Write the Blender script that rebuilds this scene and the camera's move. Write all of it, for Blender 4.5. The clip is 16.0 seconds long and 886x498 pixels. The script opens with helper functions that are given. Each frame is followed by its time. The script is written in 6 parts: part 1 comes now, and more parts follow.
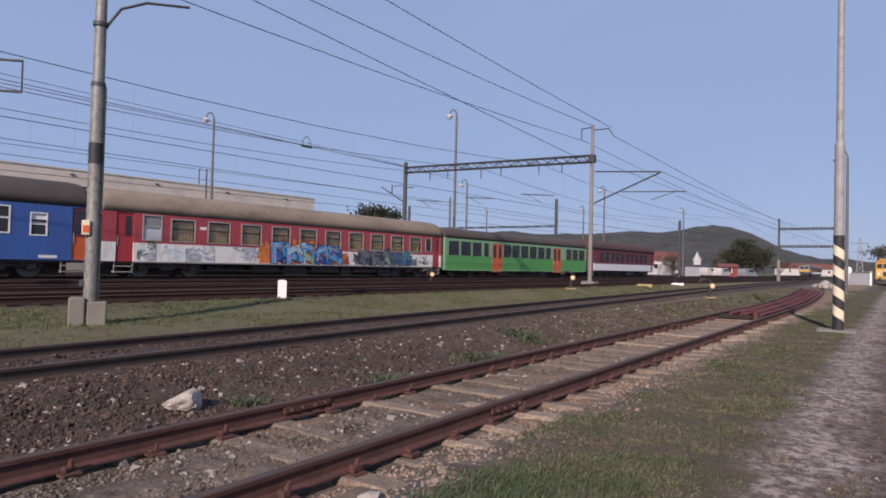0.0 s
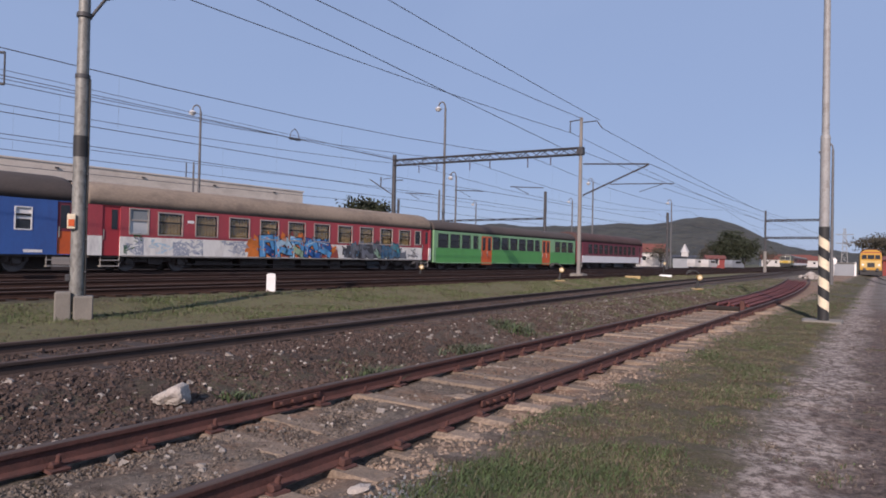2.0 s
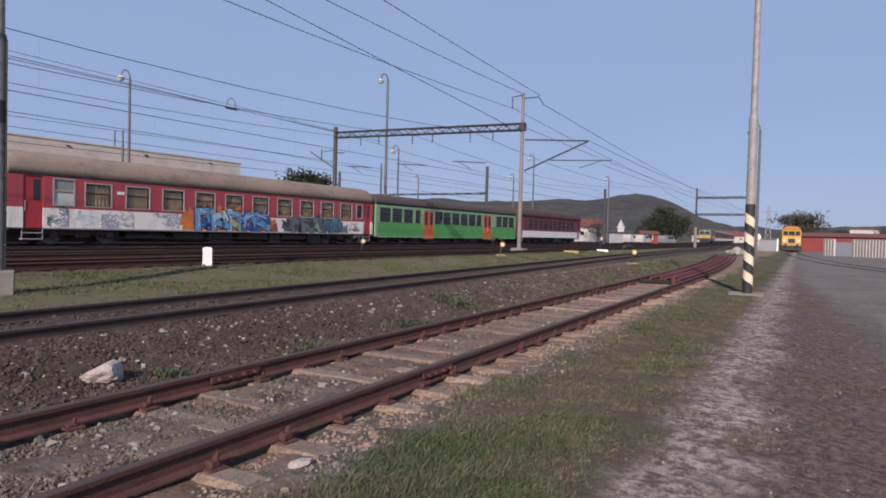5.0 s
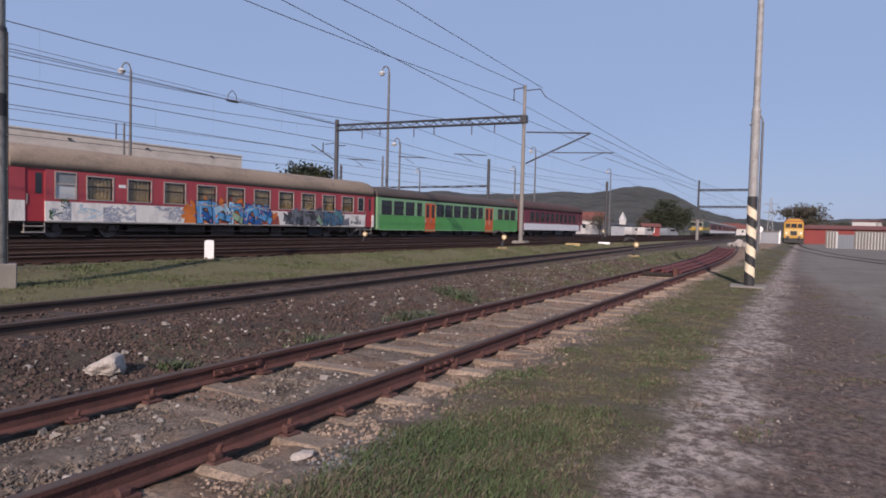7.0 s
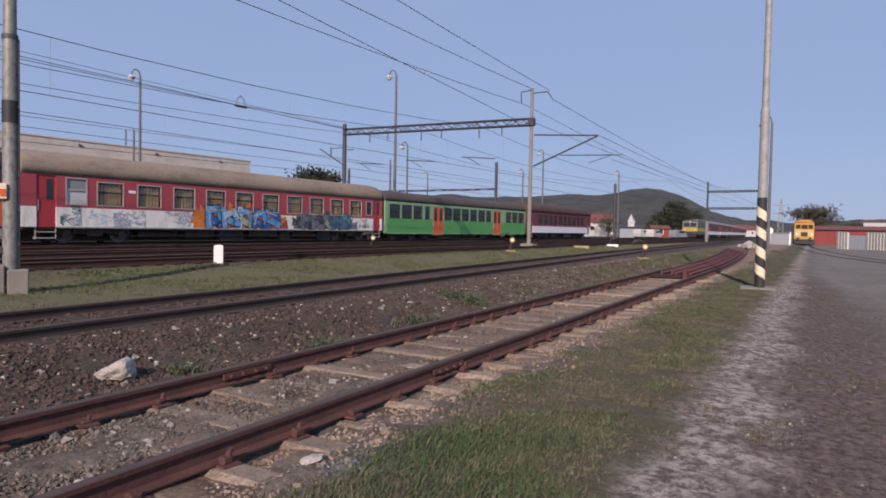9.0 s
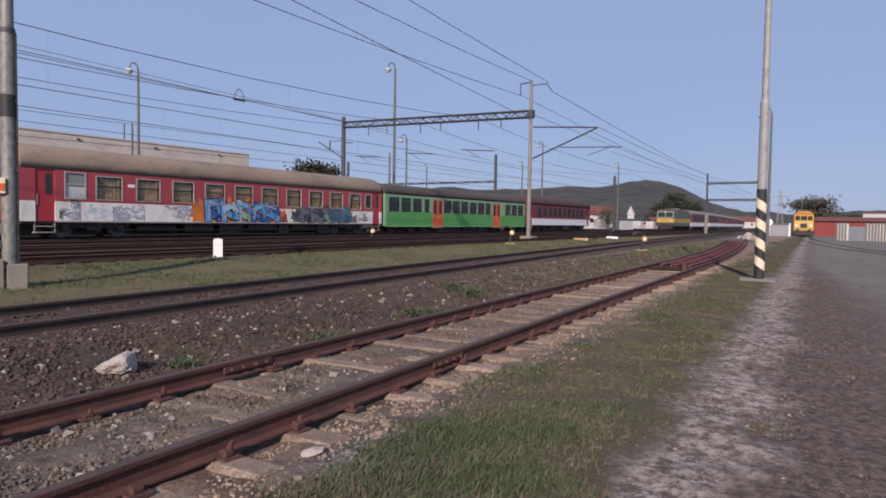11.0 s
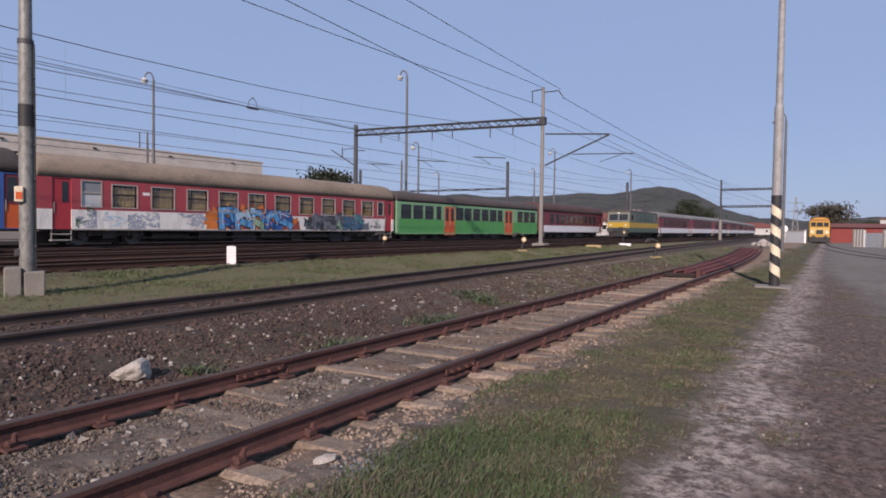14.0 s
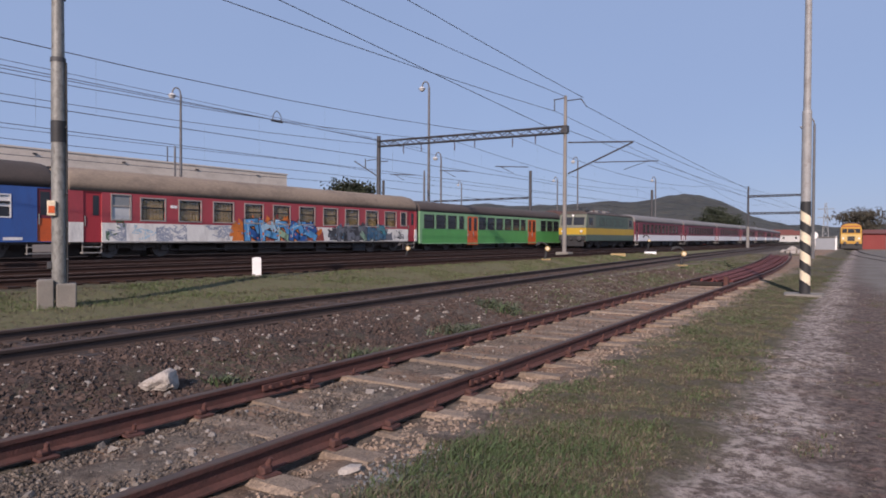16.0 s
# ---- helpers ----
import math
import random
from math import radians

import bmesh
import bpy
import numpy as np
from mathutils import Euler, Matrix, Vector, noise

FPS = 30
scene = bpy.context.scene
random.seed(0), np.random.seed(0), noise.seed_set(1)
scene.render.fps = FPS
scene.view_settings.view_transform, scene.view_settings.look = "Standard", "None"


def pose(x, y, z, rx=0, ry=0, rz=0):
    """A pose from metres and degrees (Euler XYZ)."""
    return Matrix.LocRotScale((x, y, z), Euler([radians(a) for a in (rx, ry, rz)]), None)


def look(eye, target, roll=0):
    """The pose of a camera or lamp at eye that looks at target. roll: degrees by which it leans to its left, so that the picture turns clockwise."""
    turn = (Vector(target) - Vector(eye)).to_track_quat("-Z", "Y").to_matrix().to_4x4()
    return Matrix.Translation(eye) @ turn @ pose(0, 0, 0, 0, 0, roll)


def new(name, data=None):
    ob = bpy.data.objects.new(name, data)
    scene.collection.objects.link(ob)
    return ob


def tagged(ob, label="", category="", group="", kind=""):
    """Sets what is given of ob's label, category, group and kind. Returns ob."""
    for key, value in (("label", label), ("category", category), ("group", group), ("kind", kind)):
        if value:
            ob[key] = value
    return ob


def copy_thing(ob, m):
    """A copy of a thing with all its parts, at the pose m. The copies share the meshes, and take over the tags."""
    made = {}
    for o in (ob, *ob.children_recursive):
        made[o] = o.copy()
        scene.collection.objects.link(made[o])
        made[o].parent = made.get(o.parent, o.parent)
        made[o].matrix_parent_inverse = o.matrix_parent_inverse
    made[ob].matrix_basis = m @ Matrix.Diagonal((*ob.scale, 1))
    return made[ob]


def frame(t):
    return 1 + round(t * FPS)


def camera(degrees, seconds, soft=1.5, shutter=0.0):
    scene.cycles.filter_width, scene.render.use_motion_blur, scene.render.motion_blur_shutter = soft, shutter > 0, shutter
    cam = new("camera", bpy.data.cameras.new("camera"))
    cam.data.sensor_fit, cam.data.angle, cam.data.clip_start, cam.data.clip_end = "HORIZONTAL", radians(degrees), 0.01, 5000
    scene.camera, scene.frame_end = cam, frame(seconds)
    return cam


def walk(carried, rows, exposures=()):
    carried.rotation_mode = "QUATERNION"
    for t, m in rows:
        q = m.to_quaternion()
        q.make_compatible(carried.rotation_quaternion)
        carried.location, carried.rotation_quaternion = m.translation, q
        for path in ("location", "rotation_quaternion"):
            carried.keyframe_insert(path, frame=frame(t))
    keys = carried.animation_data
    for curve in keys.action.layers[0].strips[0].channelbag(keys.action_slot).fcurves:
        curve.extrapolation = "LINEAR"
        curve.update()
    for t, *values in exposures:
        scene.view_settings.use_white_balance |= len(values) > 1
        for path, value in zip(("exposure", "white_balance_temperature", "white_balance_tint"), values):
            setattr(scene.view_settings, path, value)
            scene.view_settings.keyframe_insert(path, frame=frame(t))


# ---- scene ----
EYE = (0.0, 0.0, 1.53)
PATH = [
    (0.0, 35.4, 1.34, -1.46), (0.5, 35.09, 0.99, -1.22), (1.0, 34.87, 0.89, -1.16),
    (1.5, 34.6, 0.69, -1.19), (2.0, 34.44, 0.71, -1.22), (2.5, 33.86, -0.06, -1.12),
    (3.0, 34.34, -0.18, -0.97), (3.5, 33.62, -0.32, -1.04), (4.0, 32.34, -0.77, -1.02),
    (4.5, 30.79, -1.01, -1.3), (5.0, 29.25, -1.47, -1.51), (7.3, 29.46, -2.15, -1.49),
    (7.5, 29.56, -1.87, -1.56), (8.0, 29.7, -1.84, -1.35), (8.5, 29.82, -1.97, -1.35),
    (9.0, 30.11, -1.84, -1.08), (11.3, 30.04, -2.51, -0.82), (11.5, 29.89, -2.33, -0.83),
    (12.0, 29.93, -2.68, -0.99), (12.5, 30.02, -2.4, -1.09), (13.0, 30.37, -2.74, -1.08),
    (13.5, 30.95, -2.56, -0.84), (14.0, 31.14, -1.86, -0.74), (14.5, 31.6, -1.32, -0.5),
    (15.0, 32.21, -1.4, -0.42), (15.5, 32.55, -1.13, -0.2), (16.0, 33.2, -1.0, -0.25),
]
cam = camera(69.5, 16.0, soft=1.8)
walk(cam, [(t, pose(*EYE, 90 + pitch, roll, yaw)) for t, yaw, pitch, roll in PATH], [(0, 0.0, 6400, 25), (16, 0.0, 6400, 25)])

# ---- light ----
SUN_TO = Vector((0.49, -1.83, 1.0)).normalized()
world = bpy.data.worlds.new("sky")
scene.world = world
world.use_nodes = True
wn = world.node_tree
sky = wn.nodes.new("ShaderNodeTexSky")
sky.sky_type = "NISHITA"
sky.sun_disc = False
sky.sun_elevation = math.asin(SUN_TO.z)
sky.sun_rotation = math.atan2(SUN_TO.x, SUN_TO.y)
sky.air_density, sky.dust_density, sky.ozone_density = 1.0, 0.4, 2.0
wn.nodes["Background"].inputs["Strength"].default_value = 0.10
# a thin even veil of high cloud over the blue
veil = wn.nodes.new("ShaderNodeMix")
veil.data_type = "RGBA"
where, cloud, amount = wn.nodes.new("ShaderNodeTexCoord"), wn.nodes.new("ShaderNodeTexNoise"), wn.nodes.new("ShaderNodeMapRange")
cloud.inputs["Scale"].default_value, cloud.inputs["Detail"].default_value, cloud.inputs["Distortion"].default_value = 1.6, 7, 0.9
amount.inputs["From Min"].default_value, amount.inputs["From Max"].default_value = 0.3, 0.75
amount.inputs["To Min"].default_value, amount.inputs["To Max"].default_value = 0.76, 0.96
wn.links.new(where.outputs["Generated"], cloud.inputs["Vector"])
wn.links.new(cloud.outputs["Fac"], amount.inputs["Value"])
wn.links.new(amount.outputs["Result"], veil.inputs["Factor"])
wn.links.new(sky.outputs["Color"], veil.inputs[6])
veil.inputs[7].default_value = (2.9, 4.2, 6.15, 1)
wn.links.new(veil.outputs[2], wn.nodes["Background"].inputs["Color"])
sun_data = bpy.data.lights.new("sun", "SUN")
sun_data.energy, sun_data.angle, sun_data.color = 4.8, radians(0.6), (1.0, 0.88, 0.74)
sun = new("sun", sun_data)
sun.matrix_world = look(SUN_TO * 100, (0, 0, 0))

# ---- materials ----
def mat(name, base, rough=0.7, metal=0.0, vary=0.25, scale=3.0, fine=40.0, bump=0.15, dirt=None, dirt_amount=0.4, spec=0.4, island=0.0, rand=0.0, stretch=(1, 1, 1)):
    """A worn surface: two scales of noise on the colour, a stain layer and a fine bump."""
    m = bpy.data.materials.new(name)
    m.use_nodes = True
    n, ln = m.node_tree.nodes, m.node_tree.links
    b = n["Principled BSDF"]
    b.inputs["Metallic"].default_value = metal
    b.inputs["Specular IOR Level"].default_value = spec
    tc = n.new("ShaderNodeTexCoord")
    mp = n.new("ShaderNodeMapping")
    mp.inputs["Scale"].default_value = stretch
    ln.new(tc.outputs["Object"], mp.inputs["Vector"])
    big, small = n.new("ShaderNodeTexNoise"), n.new("ShaderNodeTexNoise")
    for node, s, d in ((big, scale, 4), (small, fine, 3)):
        node.inputs["Scale"].default_value, node.inputs["Detail"].default_value = s, d
        ln.new(mp.outputs["Vector"], node.inputs["Vector"])
    mix = n.new("ShaderNodeMath")
    mix.operation = "ADD"
    ln.new(big.outputs["Fac"], mix.inputs[0])
    ln.new(small.outputs["Fac"], mix.inputs[1])
    rng = n.new("ShaderNodeMapRange")
    rng.inputs["From Min"].default_value, rng.inputs["From Max"].default_value = 0.6, 1.4
    rng.inputs["To Min"].default_value, rng.inputs["To Max"].default_value = 1 - vary, 1 + vary
    ln.new(mix.outputs[0], rng.inputs["Value"])
    value = rng.outputs["Result"]
    for amount, socket in ((island, "Random Per Island"), (rand, "Random")):
        if amount:
            src = n.new("ShaderNodeNewGeometry" if socket == "Random Per Island" else "ShaderNodeObjectInfo")
            r2 = n.new("ShaderNodeMapRange")
            r2.inputs["To Min"].default_value, r2.inputs["To Max"].default_value = 1 - amount, 1 + amount
            ln.new(src.outputs[socket], r2.inputs["Value"])
            mul = n.new("ShaderNodeMath")
            mul.operation = "MULTIPLY"
            ln.new(value, mul.inputs[0])
            ln.new(r2.outputs["Result"], mul.inputs[1])
            value = mul.outputs[0]
    col = n.new("ShaderNodeVectorMath")
    col.operation = "SCALE"
    col.inputs[0].default_value = base
    ln.new(value, col.inputs["Scale"])
    out = col.outputs["Vector"]
    if dirt:
        dn = n.new("ShaderNodeTexNoise")
        dn.inputs["Scale"].default_value, dn.inputs["Detail"].default_value, dn.inputs["Roughness"].default_value = scale * 2.3, 6, 0.7
        ln.new(mp.outputs["Vector"], dn.inputs["Vector"])
        dr = n.new("ShaderNodeMapRange")
        dr.inputs["From Min"].default_value, dr.inputs["From Max"].default_value = 0.48, 0.68
        dr.inputs["To Max"].default_value = dirt_amount
        ln.new(dn.outputs["Fac"], dr.inputs["Value"])
        mx = n.new("ShaderNodeMix")
        mx.data_type = "RGBA"
        ln.new(dr.outputs["Result"], mx.inputs["Factor"])
        ln.new(out, mx.inputs[6])
        mx.inputs[7].default_value = (*dirt, 1)
        out = mx.outputs[2]
    ln.new(out, b.inputs["Base Color"])
    rr = n.new("ShaderNodeMapRange")
    rr.inputs["To Min"].default_value, rr.inputs["To Max"].default_value = max(0.02, rough - 0.12), min(1, rough + 0.12)
    ln.new(small.outputs["Fac"], rr.inputs["Value"])
    ln.new(rr.outputs["Result"], b.inputs["Roughness"])
    if bump:
        bp = n.new("ShaderNodeBump")
        bp.inputs["Strength"].default_value, bp.inputs["Distance"].default_value = bump, 0.02
        ln.new(mix.outputs[0], bp.inputs["Height"])
        ln.new(bp.outputs["Normal"], b.inputs["Normal"])
    return m


def glow(name, color, strength):
    m = bpy.data.materials.new(name)
    m.use_nodes = True
    b = m.node_tree.nodes["Principled BSDF"]
    b.inputs["Base Color"].default_value = (*color, 1)
    b.inputs["Emission Color"].default_value = (*color, 1)
    b.inputs["Emission Strength"].default_value = strength
    return m


RUST = (0.10, 0.05, 0.035)
M_RAIL = mat("rusty_rail", (0.098, 0.042, 0.034), 0.85, 0.0, 0.35, 4, 60, 0.3, (0.05, 0.03, 0.025), 0.6)
M_RAIL_TOP = mat("dull_rail_head", (0.072, 0.054, 0.047), 0.8, 0.0, 0.25, 3, 50, 0.1, RUST, 0.6)
M_RAIL_DARK = mat("dark_rail", (0.066, 0.046, 0.038), 0.85, 0.0, 0.3, 2, 50, 0.1)
M_SLEEPER = mat("weathered_sleeper", (0.27, 0.205, 0.148), 0.92, 0, 0.45, 6, 60, 0.8, (0.12, 0.092, 0.075), 0.8, rand=0.25)
M_SLEEPER_DARK = mat("dark_sleeper", (0.036, 0.026, 0.022), 0.9, 0, 0.35, 5, 60, 0.4, rand=0.3)
M_MAIN_SLEEPER = mat("oil_dark_sleeper", (0.036, 0.021, 0.016), 0.95, 0, 0.3, 5, 60, 0.3, spec=0.15)
M_MAIN_RAIL = mat("grimy_rail", (0.052, 0.029, 0.022), 0.9, 0, 0.3, 2, 50, 0.1, spec=0.2)
M_STONE = mat("ballast_stone", (0.128, 0.105, 0.084), 0.95, 0, 0.3, 9, 70, 0.4, (0.07, 0.05, 0.045), 0.5, island=0.55)
M_STONE_PALE = mat("pale_stone", (0.29, 0.26, 0.225), 0.95, 0, 0.25, 9, 70, 0.4, (0.2, 0.17, 0.15), 0.5, island=0.4)
M_ROCK = mat("limestone_rock", (0.40, 0.36, 0.315), 0.95, 0, 0.25, 7, 60, 0.8, (0.25, 0.21, 0.19), 0.6)
M_CONCRETE = mat("weathered_concrete", (0.2, 0.185, 0.158), 0.9, 0, 0.22, 2.5, 40, 0.3, (0.17, 0.15, 0.13), 0.6)
M_POLE = mat("grey_painted_steel", (0.30, 0.30, 0.29), 0.6, 0.1, 0.2, 3, 30, 0.1, (0.16, 0.13, 0.11), 0.5)
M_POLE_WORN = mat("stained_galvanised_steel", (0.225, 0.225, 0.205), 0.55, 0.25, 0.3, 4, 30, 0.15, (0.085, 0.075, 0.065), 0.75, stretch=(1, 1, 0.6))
M_STEEL_DARK = mat("dark_steel", (0.07, 0.07, 0.072), 0.6, 0.3, 0.25, 3, 30, 0.1)
M_WIRE = mat("wire", (0.10, 0.103, 0.115), 0.6, 0.2, 0.1, 2, 20, 0)
M_BLACK = mat("black_paint", (0.03, 0.03, 0.03), 0.6, 0, 0.3, 4, 40, 0.1)
M_CREAM = mat("cream_paint", (0.72, 0.62, 0.44), 0.6, 0, 0.15, 4, 40, 0.1, (0.4, 0.32, 0.22), 0.4)
M_WHITE = mat("white_paint", (0.78, 0.77, 0.74), 0.6, 0, 0.1, 4, 40, 0.1, (0.5, 0.46, 0.42), 0.3)
M_UNDER = mat("underframe_grime", (0.10, 0.08, 0.068), 0.85, 0, 0.35, 3, 30, 0.2)
M_WHEEL = mat("wheel_steel", (0.17, 0.145, 0.13), 0.6, 0.4, 0.3, 4, 30, 0.1)


# ---- building helpers ----
def part(name, bm, material, parent=None, label="", smooth=False):
    me = bpy.data.meshes.new(name)
    bm.normal_update()
    bm.to_mesh(me)
    bm.free()
    for m in material if isinstance(material, (list, tuple)) else [material]:
        me.materials.append(m)
    if smooth:
        me.polygons.foreach_set("use_smooth", [True] * len(me.polygons))
    ob = new(name, me)
    if parent:
        ob.parent = parent
    if label:
        ob["label"] = label
    return ob


def thing(name, label, category, group="", kind="", at=None):
    ob = new(name)
    ob.empty_display_size = 0.2
    if at is not None:
        ob.matrix_basis = at
    return tagged(ob, label, category, group, kind)


def add_box(bm, x0, x1, y0, y1, z0, z1, bevel=0.0, mi=0):
    vs = [bm.verts.new(p) for p in ((x0, y0, z0), (x1, y0, z0), (x1, y1, z0), (x0, y1, z0), (x0, y0, z1), (x1, y0, z1), (x1, y1, z1), (x0, y1, z1))]
    fs = [bm.faces.new([vs[i] for i in f]) for f in ((3, 2, 1, 0), (4, 5, 6, 7), (0, 1, 5, 4), (1, 2, 6, 5), (2, 3, 7, 6), (3, 0, 4, 7))]
    for f in fs:
        f.material_index = mi
    if bevel:
        es = list({e for f in fs for e in f.edges})
        bmesh.ops.bevel(bm, geom=es, offset=bevel, segments=1, affect="EDGES", profile=0.5)
    return bm


def box(x0, x1, y0, y1, z0, z1, bevel=0.0):
    return add_box(bmesh.new(), x0, x1, y0, y1, z0, z1, bevel)


def add_tube(bm, a, b, r0, r1=None, n=10, cap=True):
    a, b = Vector(a), Vector(b)
    r1 = r0 if r1 is None else r1
    q = (b - a).to_track_quat("Z", "Y").to_matrix()
    rings = []
    for p, r in ((a, r0), (b, r1)):
        rings.append([bm.verts.new(p + q @ Vector((r * math.cos(2 * math.pi * i / n), r * math.sin(2 * math.pi * i / n), 0))) for i in range(n)])
    for i in range(n):
        j = (i + 1) % n
        f = bm.faces.new((rings[0][i], rings[0][j], rings[1][j], rings[1][i]))
        f.smooth = True
    if cap:
        for f in (bm.faces.new(rings[0][::-1]), bm.faces.new(rings[1])):
            for e in f.edges:
                e.smooth = False
    return bm


def tube(a, b, r0, r1=None, n=10):
    return add_tube(bmesh.new(), a, b, r0, r1, n)


def add_prism(bm, outline, axis, a, b, mi=0):
    """A closed outline (u, v) pulled along an axis from a to b."""
    def place(u, v, w):
        return {"x": (w, u, v), "y": (u, w, v), "z": (u, v, w)}[axis]
    A = [bm.verts.new(place(u, v, a)) for u, v in outline]
    B = [bm.verts.new(place(u, v, b)) for u, v in outline]
    n = len(outline)
    for i in range(n):
        bm.faces.new((A[i], A[(i + 1) % n], B[(i + 1) % n], B[i])).material_index = mi
    bm.faces.new(A[::-1]).material_index = mi
    bm.faces.new(B).material_index = mi
    bmesh.ops.recalc_face_normals(bm, faces=list(bm.faces))
    return bm


def smooth01(v):
    v = min(1.0, max(0.0, v))
    return v * v * (3 - 2 * v)


# ---- plan: near siding along +Y, second track a little to its left, main lines 3.5 degrees to its right ----
LEAN = radians(3.5)
U = Vector((math.sin(LEAN), math.cos(LEAN), 0))
N = Vector((-U.y, U.x, 0))
RAIL_H = 0.16
BED = 0.38


def line_at(s, d, z=0.0):
    """A point s metres along and d metres to the left of the main lines' direction."""
    p = U * s + N * d
    return Vector((p.x, p.y, z))


# the running lines lean a little less than the masts' row
T_LEAN = 1.7
TU = Vector((math.sin(radians(T_LEAN)), math.cos(radians(T_LEAN)), 0))
TN = Vector((-TU.y, TU.x, 0))


def train_at(s, d, z=0.0):
    """A point s metres along and d metres to the left of the running lines' direction."""
    p = TU * s + TN * d
    return Vector((p.x, p.y, z))


def train_bend(s):
    """The running lines drift to the left far out."""
    return 0.0 if s < 130 else (0.0006 * (s - 130) ** 2 if s < 190 else 2.16 + 0.072 * (s - 190))


def second_x(y):
    return -8.2 - (y - 3.3) * 0.051 if y < 45 else -10.33 - 0.02 * (y - 45)


def ground_z(x, y):
    """Height of the ground: flat round the siding, a low bank up to the second track and the main lines."""
    z = 0.19 * smooth01((-5.6 - x) / 1.1)
    edge = -13.2 + 0.03 * y
    z += (BED - 0.19) * smooth01((edge - x) / 1.6)
    if x < -1.0:
        z = max(z, 0.2 * smooth01((y - 28) / 30) * smooth01((-1.0 - x) / 2.0))
    # the beds have settled a little round the sleepers
    z -= 0.03 * smooth01((1.25 - abs(x + 3.99)) / 0.4) * (1 - smooth01((y - 24) / 4))
    z += 0.03 * smooth01((0.68 - abs(x + 3.99)) / 0.12) * (1 - smooth01((y - 24) / 4))
    return z


# ---- ground ----
def ground_material():
    """Soil, ballast, grass, trodden gravel and asphalt in ragged zones of one sheet."""
    m = bpy.data.materials.new("yard_ground")
    m.use_nodes = True
    n, ln = m.node_tree.nodes, m.node_tree.links
    b = n["Principled BSDF"]
    b.inputs["Roughness"].default_value = 0.95
    b.inputs["Specular IOR Level"].default_value = 0.2
    tc = n.new("ShaderNodeTexCoord")
    sep = n.new("ShaderNodeSeparateXYZ")
    ln.new(tc.outputs["Object"], sep.inputs[0])
    X, Y = sep.outputs["X"], sep.outputs["Y"]

    def tex(scale, detail=4, rough=0.6, stretch=None):
        t = n.new("ShaderNodeTexNoise")
        t.inputs["Scale"].default_value, t.inputs["Detail"].default_value, t.inputs["Roughness"].default_value = scale, detail, rough
        if stretch:
            mp = n.new("ShaderNodeMapping")
            mp.inputs["Scale"].default_value = stretch
            ln.new(tc.outputs["Object"], mp.inputs["Vector"])
            ln.new(mp.outputs["Vector"], t.inputs["Vector"])
        else:
            ln.new(tc.outputs["Object"], t.inputs["Vector"])
        return t.outputs["Fac"]

    def math_(op, a, c, d=None):
        k = n.new("ShaderNodeMath")
        k.operation = op
        for i, v in enumerate((a, c, d)):
            if v is None:
                continue
            if isinstance(v, (int, float)):
                k.inputs[i].default_value = v
            else:
                ln.new(v, k.inputs[i])
        return k.outputs[0]

    def ramp(v, lo, hi):
        r = n.new("ShaderNodeMapRange")
        r.inputs["From Min"].default_value, r.inputs["From Max"].default_value = lo, hi
        ln.new(v, r.inputs["Value"])
        return r.outputs["Result"]

    def mixc(f, a, c):
        x = n.new("ShaderNodeMix")
        x.data_type = "RGBA"
        ln.new(f, x.inputs["Factor"])
        for i, v in ((6, a), (7, c)):
            if isinstance(v, tuple):
                x.inputs[i].default_value = (*v, 1)
            else:
                ln.new(v, x.inputs[i])
        return x.outputs[2]

    edge = tex(0.55, 5, 0.7)
    shift = math_("MULTIPLY_ADD", edge, 2.6, -1.3)
    xs = math_("ADD", X, shift)
    soft_x = math_("ADD", X, math_("MULTIPLY_ADD", tex(1.4, 5, 0.7), 1.1, -0.55))
    grain, mid, coarse = tex(24, 5, 0.8), tex(5, 6, 0.75), tex(0.35, 4, 0.6)
    ballast = mixc(ramp(grain, 0.33, 0.68), (0.02, 0.015, 0.012), (0.10, 0.077, 0.062))
    ballast = mixc(ramp(mid, 0.5, 0.75), ballast, mixc(ramp(tex(60, 4, 0.8), 0.35, 0.65), (0.04, 0.03, 0.025), (0.115, 0.092, 0.075)))
    soil = mixc(ramp(mid, 0.38, 0.62), (0.085, 0.068, 0.053), (0.18, 0.15, 0.12))
    soil = mixc(ramp(grain, 0.46, 0.70), soil, (0.235, 0.19, 0.15))
    grass = mixc(ramp(grain, 0.3, 0.7), (0.04, 0.042, 0.02), (0.125, 0.112, 0.062))
    grass = mixc(ramp(mid, 0.42, 0.62), grass, mixc(ramp(tex(40, 5, 0.8), 0.38, 0.62), (0.045, 0.036, 0.027), (0.165, 0.132, 0.098)))
    lumps = tex(8.5, 8, 0.8)
    dust = mixc(ramp(lumps, 0.44, 0.56), (0.12, 0.092, 0.076), (0.42, 0.355, 0.305))
    trod = mixc(ramp(tex(12, 8, 0.8), 0.41, 0.60), (0.055, 0.04, 0.034), (0.19, 0.145, 0.12))
    trod = mixc(ramp(tex(3.4, 6, 0.8), 0.55, 0.68), trod, mixc(ramp(grain, 0.35, 0.65), (0.08, 0.05, 0.04), (0.26, 0.14, 0.11)))
    trod = mixc(ramp(tex(2.1, 6, 0.8), 0.56, 0.68), trod, mixc(ramp(grain, 0.35, 0.65), (0.045, 0.042, 0.026), (0.115, 0.1, 0.065)))
    pale = mixc(ramp(tex(2.4, 7, 0.8), 0.52, 0.63), dust, trod)
    grey = mixc(ramp(tex(10, 8, 0.8), 0.41, 0.60), (0.066, 0.053, 0.046), (0.18, 0.15, 0.13))
